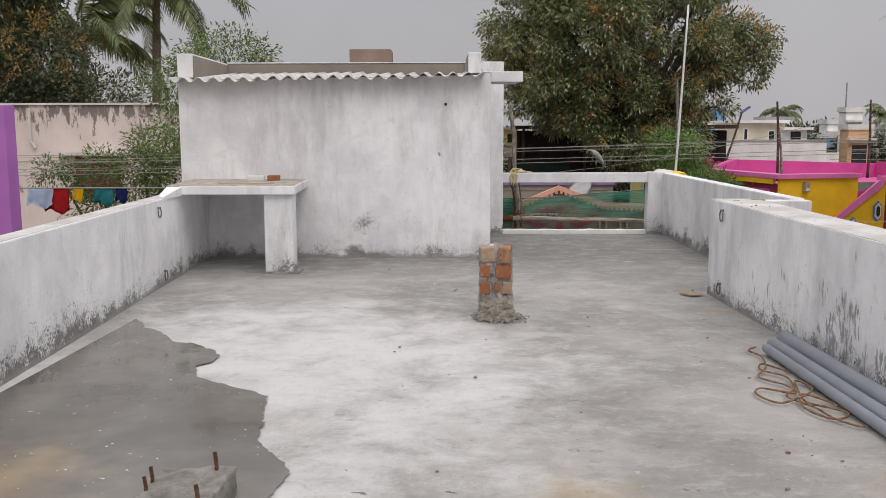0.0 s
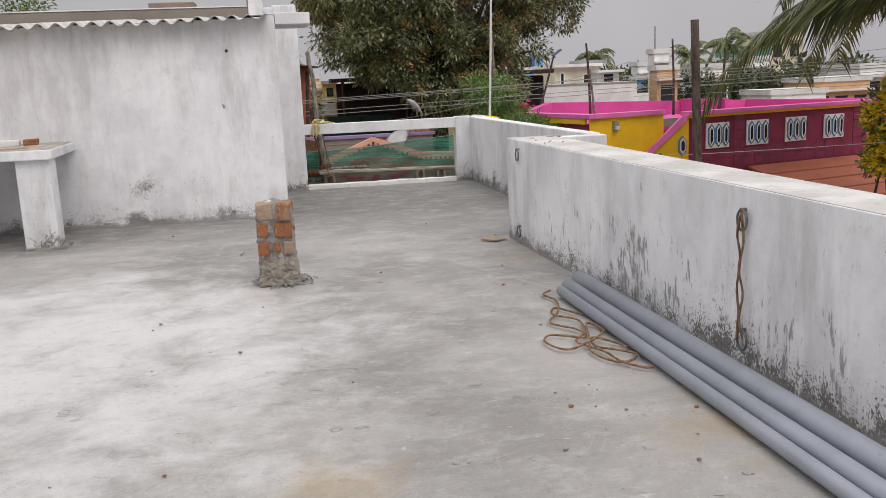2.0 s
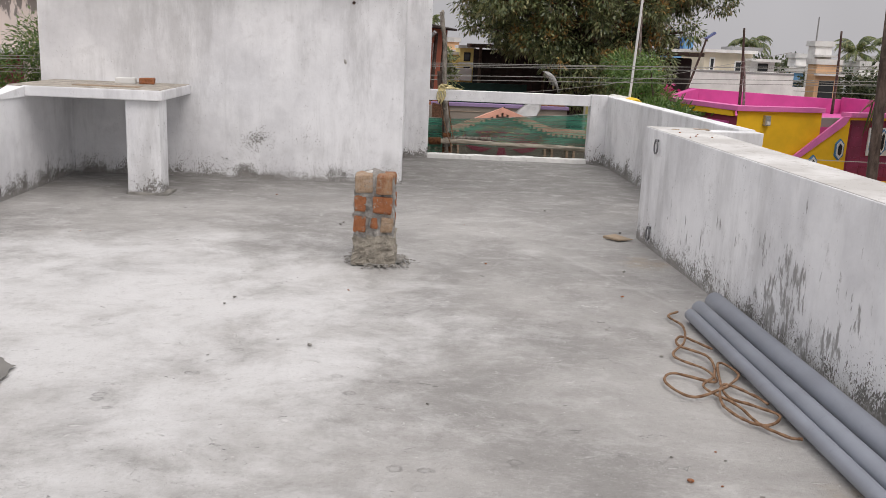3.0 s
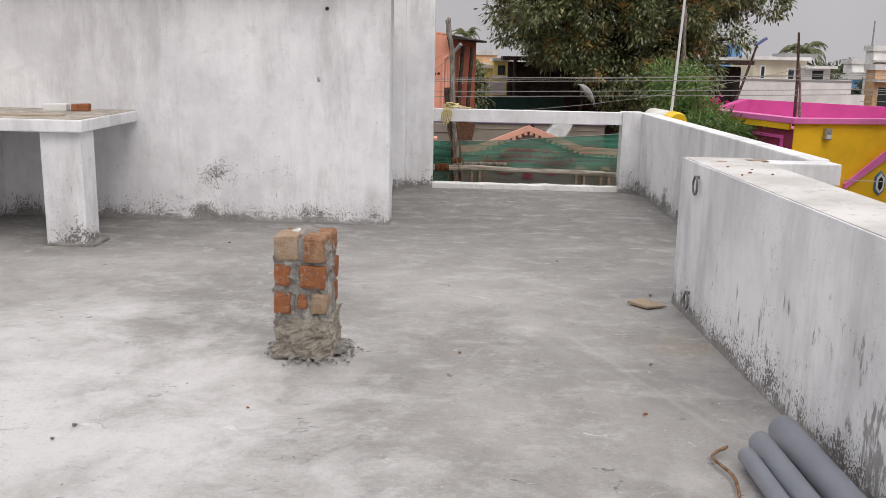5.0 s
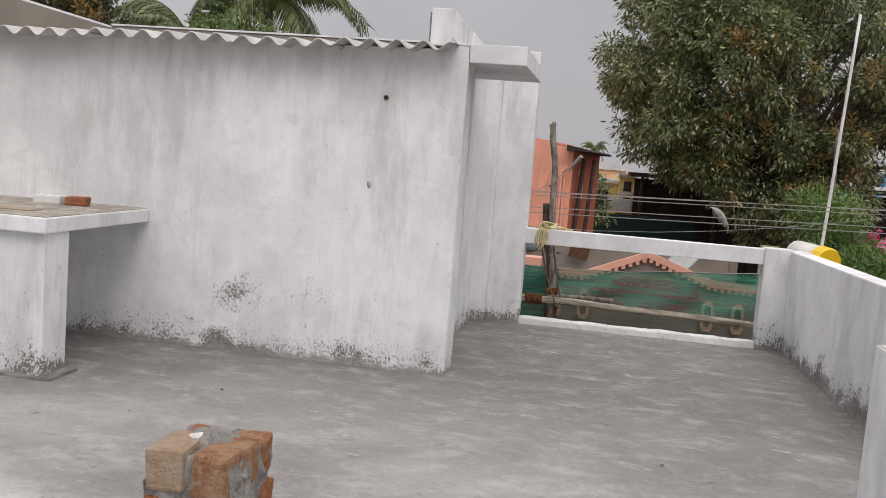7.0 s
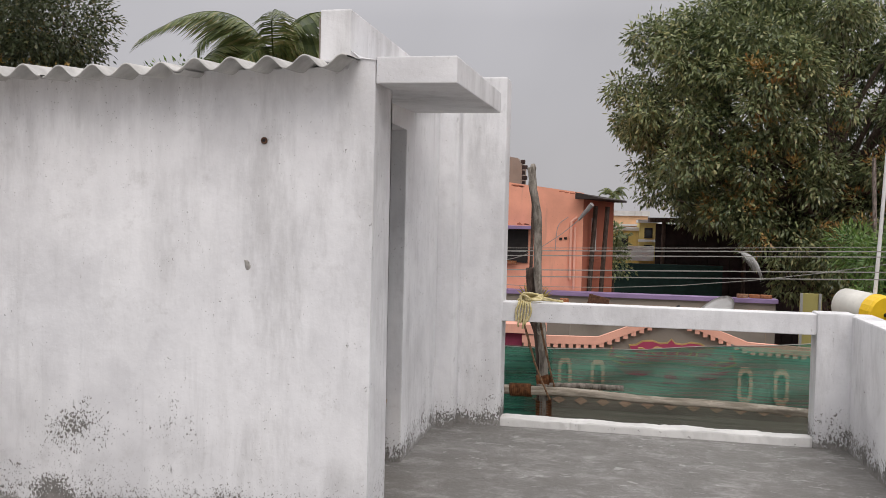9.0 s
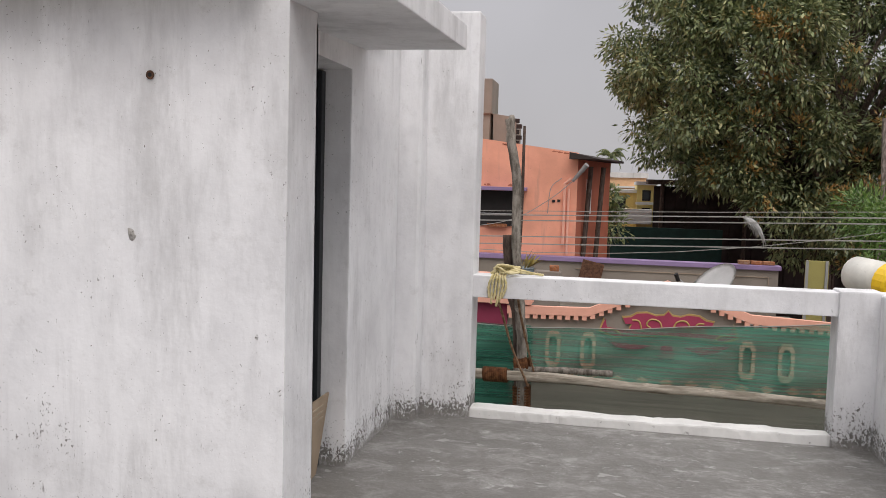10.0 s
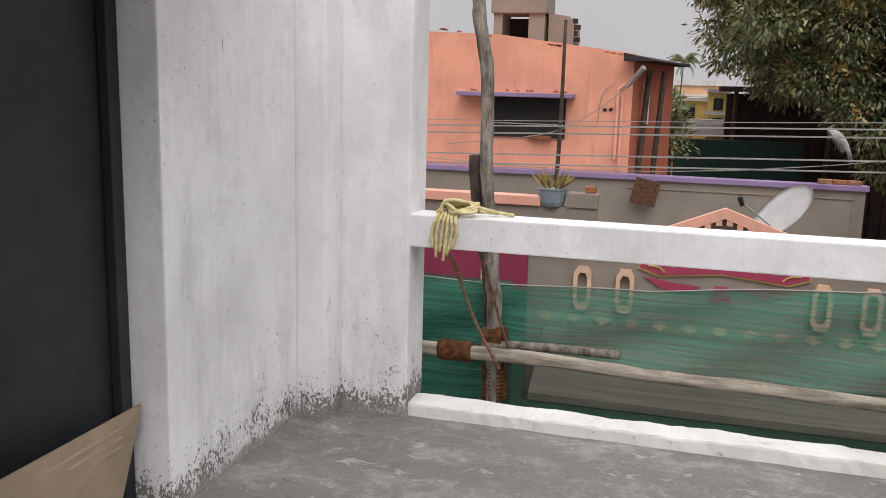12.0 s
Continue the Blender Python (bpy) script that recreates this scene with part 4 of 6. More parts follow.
for k in range(3):
    o = 0.012 * k
    rope("knot", [(0.905 + o, 12.9, 0.925), (0.95, 12.92 - o, 0.955 + o), (1.03 + o, 12.94, 0.968), (1.08, 12.9 + o, 0.94 + o), (1.02 - o, 12.868, 0.935), (0.96, 12.88 + o, 0.965 - o), (0.92 + o, 12.95, 0.95), (0.99, 12.98 - o, 0.945 + o), (1.06 + 0.05 * k, 12.96, 0.93)], 0.0078, YROPE, "", knot)
rope("knot", [(1.0, 12.98, 0.945), (1.09, 12.96, 0.935), (1.16, 12.98, 0.928), (1.23, 12.97, 0.922)], 0.009, YROPE, "", knot)
rope("tail", [(0.945, 12.862, 0.79), (0.97, 13.02, 0.66), (1.03, 13.12, 0.42), (1.1, 13.22, 0.22), (1.13, 13.26, 0.14)], 0.008, JUTE, "thin brown rope", knot)
rope("tail", [(1.05, 13.1, 0.8), (1.08, 13.17, 0.6), (1.12, 13.25, 0.4), (1.16, 13.33, 0.22)], 0.008, JUTE, "thin brown rope", knot)


def net(x0, x1, drop, y0, start=None):
    bm, nx, nz = bmesh.new(), 60, 22
    rows = []
    for j in range(nz + 1):
        row = []
        for i in range(nx + 1):
            s = i / nx
            x = x0 + (x1 - x0) * s
            s = (x - 0.45) / 3.0
            top = 0.50 + 0.02 * s + 0.16 * max(0.0, s - 0.45) / 0.55 - 0.012 * math.sin(s * 9)
            top = top if start is None else start
            z = top - 0.004 * (y0 > 13.55) + (drop - top) * j / nz
            y = y0 + 0.03 * math.sin(s * 23 + j * 0.3) * (0.4 + j / nz) + 0.02 * noise.noise(Vector((x * 2, z * 6, 0)))
            row.append(bm.verts.new((x, y, z)))
        rows.append(row)
    for a, b in zip(rows, rows[1:]):
        for i in range(nx):
            bm.faces.new((a[i], a[i + 1], b[i + 1], b[i]))
    return bm


sn = thing("shade_net", "dark green woven shade net strung outside the opening", "net", at=(1.9, 13.55, -1.2))
part("net_panel", net(0.45, 3.45, 0.12, 13.54), NET, sn, "", True)
part("lower_panel", net(1.09, 3.45, -1.15, 13.56, 0.125), NET_OLIVE, sn, "greyish lower net", True)
part("doubled_panel", net(0.45, 1.12, -1.2, 13.6), NET, sn, "second darker layer of net", True)
part("doubled_panel", net(0.45, 1.1, -1.2, 13.64), NET, sn, "second darker layer of net", True)
part("edge_cord", tube([(0.45 + 0.05 * i, 13.54 + 0.012 * math.sin(i * 0.05 / 3.0 * 23), 0.50 + 0.02 * (i / 60) + 0.16 * max(0.0, i / 60 - 0.45) / 0.55 - 0.012 * math.sin(i / 60 * 9)) for i in range(61)], 0.004, 5), WIRE, sn, "thin cord along the top edge")

# crumbs and flat stones on the parapet's end
for x, y, r, fl, m, lab in ((2.62, 7.86, 0.026, 0.15, CARDBOARD, "flat tan stone on the wall top"), (2.86, 7.97, 0.05, 0.12, CARDBOARD, "long flat tan chip on the wall top"), (2.62, 7.35, 0.007, 0.8, BRICK, "brown crumb on the wall top"), (2.58, 7.6, 0.006, 0.8, BRICK, "red crumb on the wall top"), (2.68, 7.5, 0.005, 0.7, BRICK, "brown crumb on the wall top"), (2.55, 7.25, 0.005, 0.8, BRICK, "red crumb on the wall top"), (2.72, 7.3, 0.006, 0.7, BRICK, "red crumb on the wall top")):
    bm = bmesh.new()
    bmesh.ops.create_icosphere(bm, subdivisions=2, radius=r, matrix=Matrix.Translation((x, y, 0.907 + r * fl * 0.3)) @ Matrix.Diagonal((1.4, 0.7, fl, 1)))
    tagged(part("stone_chip", roughen(bm, r * 0.25, 30), m), lab, "stone", "crumbs on the wall top")
rs = random.Random(77)
for i in range(46):
    x, y = rs.uniform(-2.2, 2.5), rs.uniform(2.2, 10.2)
    if i < 16:
        x, y = rs.uniform(1.6, 2.15), rs.uniform(2.6, 4.2)
    if -2.7 < x < -0.6 and y < 6.6:
        continue
    r = rs.uniform(0.004, 0.011)
    bm = bmesh.new()
    bmesh.ops.create_icosphere(bm, subdivisions=1, radius=r, matrix=Matrix.Translation((x, y, r * 0.5 + 0.004)) @ Matrix.Diagonal((1.3, 0.9, 0.7, 1)))
    tagged(part("pebble", roughen(bm, r * 0.4, 60), CEMENT if i % 3 else BRICK), "tiny loose pebble on the cement floor", "pebble", "pebbles on the floor")

# ---- houses around ----
def house_window(name, x0, x1, z0, z1, y, parent, frame_mat, pane_mat=GLASS):
    """A framed window set in a wall that faces -y."""
    w = part(name, box((x0, y - 0.03, z0), (x1, y + 0.02, z1)), frame_mat, parent)
    part("pane", box((x0 + 0.06, y - 0.036, z0 + 0.06), (x1 - 0.06, y - 0.031, z1 - 0.06)), pane_mat, w)
    return w


# the pink, yellow and maroon house; modelled with its front along x at y 0, corner at the origin
def pink_house():
    h = thing("pink_house", "low house in magenta, yellow and maroon with patterned windows", "house")
    part("side_wall", box((0.0, 0.02, GROUND), (0.2, 3.2, 0.3)), MAROON, h)
    for a, b in ((0.3, 0.38), (2.85, 2.93)):
        part("side_moulding", box((-0.03, a, -2.0), (-0.002, b, 0.12)), PINK, h)
    part("side_moulding", box((-0.03, 0.3, 0.12), (-0.002, 2.93, 0.18)), PINK, h)
    part("side_moulding", box((-0.03, 0.52, -0.06), (-0.002, 2.7, -0.02)), PINK, h)
    part("side_moulding", box((-0.03, 0.52, -0.24), (-0.002, 2.7, -0.2)), PINK, h)
    part("yellow_wall", box((0.003, 0.0, GROUND), (2.1, 0.019, 0.42)), YELLOW, h)
    part("yellow_wall_back", box((0.2, 0.021, GROUND), (2.1, 0.2, 0.4)), YELLOW, h)
    part("coping", box((-0.08, -0.08, 0.425), (2.12, 0.2, 0.53), 0.008), PINK_LIGHT, h)
    part("coping", box((-0.08, 0.204, 0.425), (0.22, 3.25, 0.53), 0.008), PINK_LIGHT, h)
    part("yellow_band", box((-0.06, 0.1, 0.302), (-0.004, 3.22, 0.42)), YELLOW, h)
    part("roof_slab", prism([(0.2, 0.2), (16.4, 0.2), (16.4, 5.6), (2.0, 5.6), (0.1, 3.2)], GROUND, 0.1), PINK, h)
    part("slant_parapet", prism([(0.0, 3.26), (2.0, 5.2), (2.16, 5.1), (0.2, 3.26)], 0.1, [0.52, 0.68, 0.68, 0.52]), PINK, h)
    part("back_parapet", prism([(2.0, 5.21), (16.4, 5.21), (16.4, 5.42), (2.0, 5.42)], 0.1, [0.68, 0.16, 0.16, 0.68], 0.01), PINK, h)
    part("end_parapet", box((9.6, 0.2, 0.1), (9.75, 5.2, 0.42), 0.01), PINK, h)
    part("inner_parapet", box((6.9, 3.2, 0.1), (7.05, 5.2, 0.56), 0.01), PINK, h)
    # stair flank: a yellow triangle with a pink handrail
    part("stair_flank", upright([(1.2, -0.75), (2.2, -0.05), (2.66, 0.31), (2.81, 0.35), (2.81, -1.9), (1.2, -1.9)], -0.06, 0.0), YELLOW, h)
    part("stair_rail", upright([(1.15, -0.72), (1.15, -0.84), (2.66, 0.19), (2.76, 0.37), (2.58, 0.36)], -0.12, -0.063), PINK_LIGHT, h)
    part("stair_back", box((2.13, 0.25, -1.0), (2.9, 0.4, 0.3)), GREYPAINT, h)
    for x, z in ((2.6, -0.36), (1.95, -0.72)):
        w = part("hexagon_window", upright([(x, z + 0.24), (x + 0.11, z + 0.13), (x + 0.11, z - 0.13), (x, z - 0.24), (x - 0.11, z - 0.13), (x - 0.11, z + 0.13)], -0.1, -0.064), BLUE, h)
        part("inner_frame", upright([(x, z + 0.2), (x + 0.085, z + 0.11), (x + 0.085, z - 0.11), (x, z - 0.2), (x - 0.085, z - 0.11), (x - 0.085, z + 0.11)], -0.11, -0.102), OFFWHITE, w)
        part("pane", upright([(x, z + 0.14), (x + 0.05, z + 0.08), (x + 0.05, z - 0.08), (x, z - 0.14), (x - 0.05, z - 0.08), (x - 0.05, z + 0.08)], -0.115, -0.112), DARK, w)
    # maroon tiled wall
    part("maroon_wall", box((2.82, 0.0, GROUND), (11.2, 0.2, 0.345)), MAROON, h)
    part("maroon_coping", box((2.76, -0.14, 0.35), (11.3, 0.2, 0.45), 0.01), PINK_LIGHT, h)
    part("yellow_strip", box((2.76, -0.09, 0.29), (11.3, -0.002, 0.347)), YELLOW, h)
    for x in (3.37, 4.66, 5.96, 7.31):
        w = part("grille_window", box((x, -0.05, -0.49), (x + 0.72, -0.012, 0.13), 0.006), CLEAN, h, "white window with blue lozenge grille")
        for i in range(3):
            c = x + 0.14 + 0.23 * i
            hexa = [(c, 0.11), (c + 0.1, -0.0), (c + 0.1, -0.36), (c, -0.47), (c - 0.1, -0.36), (c - 0.1, -0.0)]
            part("lozenge", upright(hexa, -0.068, -0.052), BLUE, w)
            part("lozenge_inner", upright([(c + (px - c) * 0.66, -0.18 + (pz + 0.18) * 0.86) for px, pz in hexa], -0.074, -0.070), CLEAN, w)
            part("pane", upright([(c + (px - c) * 0.36, -0.18 + (pz + 0.18) * 0.7) for px, pz in hexa], -0.08, -0.076), DARK, w)
    # the terracotta verandah roof, four lapped steps
    for i in range(4):
        y0, z = -0.02 - 0.55 * i, -1.02 - 0.17 * i
        bm = bmesh.new()
        pts = [(4.75, y0, z), (12.5, y0, z), (12.5, y0 - 0.6, z - 0.15), (4.75, y0 - 0.6, z - 0.15)]
        a = [bm.verts.new(p) for p in pts]
        b = [bm.verts.new((p[0], p[1], p[2] - 0.05)) for p in pts]
        bm.faces.new(a)
        bm.faces.new(b[::-1])
        for k in range(4):
            bm.faces.new((a[k], b[k], b[(k + 1) % 4], a[(k + 1) % 4]))
        part("verandah_roof", bm, TERRACOTTA, h, "terracotta painted sloping roof step")
    part("hood", upright([(2.95, -1.0), (4.4, -1.1), (4.4, -1.4), (2.95, -1.3)], -0.5, -0.01), YELLOW, h, "yellow window hood")
    part("verandah_wall", box((4.75, -2.2, GROUND), (12.4, -2.0, -1.75)), MAROON, h)
    lamp = part("wall_lamp", box((0.62, -0.1, 0.12), (0.76, -0.002, 0.34), 0.02), STEEL, h, "small chrome wall lamp")
    part("glass", tube([(0.69, -0.11, 0.15), (0.69, -0.11, 0.22)], 0.05, 10), OFFWHITE, lamp)
    # glazed tiles, two sizes of row above the verandah
    for r in range(6):
        z = -0.98 + 0.225 * r
        for c in range(24):
            x = 2.9 + 0.345 * c
            if any(x + 0.34 > wx - 0.02 and x < wx + 0.78 and z + 0.22 > -0.53 and z < 0.2 for wx in (3.37, 4.66, 5.96, 7.31)):
                continue
            t = new("tile", tile_mesh)
            t.parent = h
            t.matrix_basis = pose(x + 0.17, -0.006, z + 0.11)
    place(h, pose(7.43, 19.6, 0.01, 0, 0, 14.0))
    return h


tb = box((-0.168, -0.006, -0.108), (0.168, 0.004, 0.108), 0.003)
tile_mesh = bpy.data.meshes.new("tile")
tb.to_mesh(tile_mesh)
tb.free()
tile_mesh.materials.append(MAROON_TILE)
pink_house()


# the taupe house with the toothed gable, across the lane
def gable_house():
    h = thing("gable_house", "taupe house front with salmon toothed trim and painted ornaments", "house", at=(2.2, 18, GROUND))
    part("wall", upright([(0.3, GROUND), (4.12, GROUND), (4.12, -0.1), (3.2, -0.1), (2.22, 0.28), (1.28, -0.08), (0.3, -0.08)], 18.0, 18.2), TAUPE, h)
    part("maroon_wall", box((-3.5, 17.98, GROUND), (0.298, 18.2, 0.0)), MAROON, h)
    part("salmon_coping", box((-3.5, 17.9, 0.003), (0.6, 18.25, 0.12)), SALMON_TRIM, h)
    part("parapet_left", box((-3.5, 19.2, -1.2), (0.86, 19.35, 0.115)), TAUPE, h)
    part("parapet_coping", box((-3.5, 19.16, 0.118), (0.2, 19.39, 0.225), 0.006), SALMON_TRIM, h)
    part("parapet_block", box((0.5, 19.18, 0.118), (0.86, 19.4, 0.285), 0.008), TAUPE, h)
    part("roof_slab", box((-3.5, 18.2, -1.0), (4.9, 24.6, -0.9)), OLIVE_TAUPE, h)
    part("right_wall", box((4.125, 18.21, GROUND), (4.3, 24.6, -1.004)), TAUPE, h)
    # trim band along the edge with square teeth
    line = [(0.3, -0.02), (1.3, -0.0), (2.22, 0.37), (3.2, 0.02), (4.12, -0.02)]
    for (x0, z0), (x1, z1) in zip(line, line[1:]):
        part("trim", upright([(x0, z0), (x1, z1), (x1, z1 - 0.1), (x0, z0 - 0.1)], 17.92, 18.0), SALMON_TRIM, h)
        n = max(3, int(math.hypot(x1 - x0, z1 - z0) / 0.1))
        for i in range(n):
            k = (i + 0.5) / n
            x, z = x0 + (x1 - x0) * k, z0 + (z1 - z0) * k
            part("tooth", box((x - 0.028, 17.925, z - 0.15), (x + 0.028, 17.998, z - 0.095)), SALMON_TRIM, h)
    # lozenge rings
    for x in (-0.1, 0.88, 1.31, 3.17, 3.61):
        o = [(x - 0.05, -0.3), (x + 0.05, -0.3), (x + 0.09, -0.37), (x + 0.09, -0.67), (x + 0.05, -0.74), (x - 0.05, -0.74), (x - 0.09, -0.67), (x - 0.09, -0.37)]
        i_ = [(x + (a - x) * 0.55, -0.52 + (b + 0.52) * 0.72) for a, b in o]
        bm = bmesh.new()
        for k in range(8):
            q = [o[k], o[(k + 1) % 8], i_[(k + 1) % 8], i_[k]]
            upright(q, 17.93, 17.997, 0, bm)
        part("lozenge_ring", bm, RING, h, "pale raised lozenge ring")
    # diamonds in a row
    for i in range(13):
        x, z = 0.52 + 0.29 * i, -0.85
        part("diamond", upright([(x - 0.085, z), (x, z + 0.05), (x + 0.085, z), (x, z - 0.05)], 17.98, 17.998), RING, h)
    # painted crest, mirrored about the gable's middle: gold rim, maroon ground, gold scrolls
    mid = 2.245
    half = [(0.0, 0.0), (0.05, -0.05), (0.14, -0.06), (0.24, -0.03), (0.36, -0.04), (0.44, -0.09), (0.53, -0.1), (0.5, -0.17), (0.42, -0.17), (0.46, -0.25), (0.72, -0.22), (0.74, -0.12), (0.8, -0.26), (0.6, -0.33), (0.3, -0.3), (0.0, -0.27)]
    for k, (grow, y0, m) in enumerate(((0.018, 17.975, GOLD), (0.0, 17.966, MAROON_BRIGHT))):
        pts = [(x * (1 + grow * 1.5) + mid, z + (grow if z > -0.2 else -grow)) for x, z in half] + [(mid - x * (1 + grow * 1.5), z + (grow if z > -0.2 else -grow)) for x, z in half[-2:0:-1]]
        part("crest" if k else "crest_rim", upright(pts, y0, 17.999 if not k else 17.974), m, h, "maroon crest" if k else "gold rim")
    for sgn in (-1, 1):
        for line_ in (((0.06, -0.22), (0.1, -0.12), (0.2, -0.1), (0.25, -0.16), (0.2, -0.2)), ((0.3, -0.24), (0.34, -0.13), (0.42, -0.12)), ((0.55, -0.3), (0.62, -0.25), (0.72, -0.24))):
            part("scroll", tube(curve([(mid + sgn * x, 17.962, z) for x, z in line_], 4), 0.011, 5), GOLD, h, "gold painted scroll")
        part("leaf_panel", upright([(mid + sgn * x, z) for x, z in ((0.2, -0.42), (0.45, -0.4), (0.75, -0.36), (0.6, -0.45), (0.4, -0.5))], 17.975, 17.999), MAROON_BRIGHT, h)
    part("leaf_panel", upright([(mid - 0.06, -0.4), (mid + 0.06, -0.4), (mid + 0.1, -0.56), (mid - 0.1, -0.56)], 17.975, 17.999), MAROON_BRIGHT, h)
    # sun shade over the lower windows
    bm = bmesh.new()
    for z, y in ((-0.96, 17.99), (-1.41, 17.2)):
        bm.verts.new((0.5, y, z)), bm.verts.new((4.5, y, z)), bm.verts.new((4.5, y, z - 0.07)), bm.verts.new((0.5, y, z - 0.07))
    v = list(bm.verts)
    for a in range(4):
        bm.faces.new((v[a], v[(a + 1) % 4], v[4 + (a + 1) % 4], v[4 + a]))
    bm.faces.new(v[4:])
    part("sun_shade", bm, OLIVE_TAUPE, h, "sloping olive-taupe cement sun shade")
    part("hanging_net", box((-1.0, 17.22, GROUND), (4.6, 17.24, -1.5)), NET_DARK, h, "dark green net hung under the sun shade")
    part("hanging_net", box((-1.4, 17.3, GROUND), (0.42, 17.32, -0.45)), NET_DARK, h, "dark green net hung beside the sun shade")
    place(h, pose(2.2 * 0.976 + 0.111, 18, GROUND + 0.03) @ Matrix.Diagonal((0.976, 1, 1, 1)))


gable_house()

# the roof wall with purple coping behind, and what stands on that roof
bw = thing("roof_wall", "taupe roof wall with a purple coping", "wall", at=(1.5, 24.7, -0.6))
part("wall", box((-6.0, 24.62, -1.0), (4.66, 24.8, -0.02)), TAUPE, bw)
part("coping", box((-6.0, 24.56, -0.017), (4.70, 24.86, 0.07), 0.01), PURPLE, bw)
part("panel_line", box((0.9, 24.6, -0.16), (4.5, 24.618, -0.142)), FADED, bw)
part("panel_line", box((4.48, 24.6, -0.9), (4.5, 24.618, -0.163)), FADED, bw)
for x in (4.04, 4.27, 4.49):
    b = part("roof_brick", brick_bm(0.21, 0.1, 0.075, x), BRICK)
    b.matrix_basis = pose(x, 24.7, 0.11, 0, 0, 3)
    tagged(b, "red brick lying on the purple coping", "brick", "bricks on the coping")


def salmon_house():
    h = thing("salmon_house", "salmon painted house with a purple window shade", "house", at=(-1.5, 25, GROUND))
    part("front_wall", upright([(-6.5, GROUND), (0.86, GROUND), (0.86, 2.11), (-1.5, 2.41), (-6.5, 2.58)], 24.9, 25.1), SALMON, h)
    part("side_wall", prism([(0.86, 24.95), (1.46, 27.5), (1.26, 27.5), (0.66, 25.1)], GROUND, 2.03), TERRACOTTA, h)
    part("back_block", box((-6.5, 25.11, GROUND), (0.6, 36.0, 1.8)), SALMON, h)
    w = part("window", box((-1.75, 24.86, 0.62), (-0.27, 24.89, 1.32)), DARK, h)
    part("window_bar", box((-1.7, 24.84, 0.85), (-0.3, 24.858, 0.87)), STEEL, w)
    part("window_sill", box((-0.9, 24.78, 0.6), (-0.5, 24.9, 0.66)), BRICK, w)
    part("window_shade", box((-2.2, 24.55, 1.33), (-0.12, 24.9, 1.4), 0.008), PURPLE, h)
    part("tin_roof", prism([(0.7, 24.6), (1.3, 24.5), (1.75, 27.6), (1.0, 27.6)], 1.98, [2.11, 1.98, 2.03, 2.13]), NEAR_BLACK, h, "dark tin roof edge")
    for x in (0.98, 1.22):
        part("side_post", tube([(x, 25.0 + (x - 0.8) * 2, -0.5), (x + 0.12, 25.0 + (x - 0.8) * 2, 1.85)], 0.05, 8), WOOD_DARK, h)
    part("down_pipe", tube([(0.62, 24.85, 0.3), (0.62, 24.85, 1.5), (0.74, 24.85, 1.6)], 0.03, 8), SALMON_TRIM, h)
    part("down_pipe", tube([(0.7, 24.85, 0.1), (0.7, 24.85, 1.4)], 0.025, 8), SALMON_TRIM, h)
    for x, z in ((0.38, 1.12), (0.48, 1.13)):
        part("wall_mark", box((x, 24.885, z), (x + 0.06, 24.898, z + 0.05)), DARK, h)
    part("vent", box((1.0, 25.6, 0.9), (1.12, 25.64, 1.6)), OFFWHITE, h)
    rnd = random.Random(3)
    for i in range(14):
        x = rnd.uniform(-3.2, 0.6)
        top = 2.08 + (0.86 - x) * 0.125
        part("peeled_patch", upright([(x, top), (x + rnd.uniform(0.05, 0.14), top - 0.012), (x + rnd.uniform(0.02, 0.1), top - rnd.uniform(0.02, 0.05)), (x - 0.01, top - rnd.uniform(0.015, 0.04))], 24.896, 24.899), TERRACOTTA, h)
    for i in range(9):
        x = rnd.uniform(-2.1, -0.3)
        part("peeled_patch", upright([(x, 1.42), (x + rnd.uniform(0.04, 0.12), 1.42), (x + rnd.uniform(0.02, 0.08), 1.42 + rnd.uniform(0.02, 0.05)), (x, 1.42 + rnd.uniform(0.01, 0.04))], 24.896, 24.899), TERRACOTTA, h)
    part("cable", tube(curve([(-2.4, 24.8, 0.45), (-0.6, 24.75, 0.7), (0.3, 24.7, 1.15), (1.0, 24.6, 1.75)], 6), 0.008, 5), WIRE, h)
    part("cable", tube(curve([(0.3, 24.85, 0.9), (0.35, 24.85, 1.4), (0.55, 24.85, 1.6)], 6), 0.008, 5), WIRE, h)
    part("lamp_arm", tube([(0.78, 24.7, 1.55), (1.05, 24.5, 1.87)], [0.03, 0.05], 8), GREYPAINT, h)
    # water tank on a frame, at the back of the house
    t = part("tank_stand", box((-3.75, 34.1, 1.8), (-3.5, 35.3, 3.56)), TAUPE, h)
    part("tank_leg", box((-2.75, 34.1, 1.8), (-2.3, 35.3, 3.56)), TAUPE, t)
    # dark sheet paints the shade in the gap between the legs
    part("tank_gap_shade", box((-3.5, 35.2, 1.8), (-2.75, 35.3, 3.5)), DARK, t)
    part("tank", box((-3.82, 34.0, 3.56), (-2.23, 35.4, 4.62), 0.03), TAUPE, h, "taupe cement water tank")
    part("stair_head", upright([(-2.22, 1.8), (-1.5, 1.8), (-1.5, 3.3), (-1.65, 3.5), (-2.22, 3.58)], 34.3, 35.6), TAUPE, h)
    for i in range(7):
        part("broken_brick", box((-1.55, 34.3, 2.3 + 0.17 * i), (-1.42 + 0.08 * (i % 2), 34.5, 2.42 + 0.17 * i)), NEAR_BLACK, h)


salmon_house()

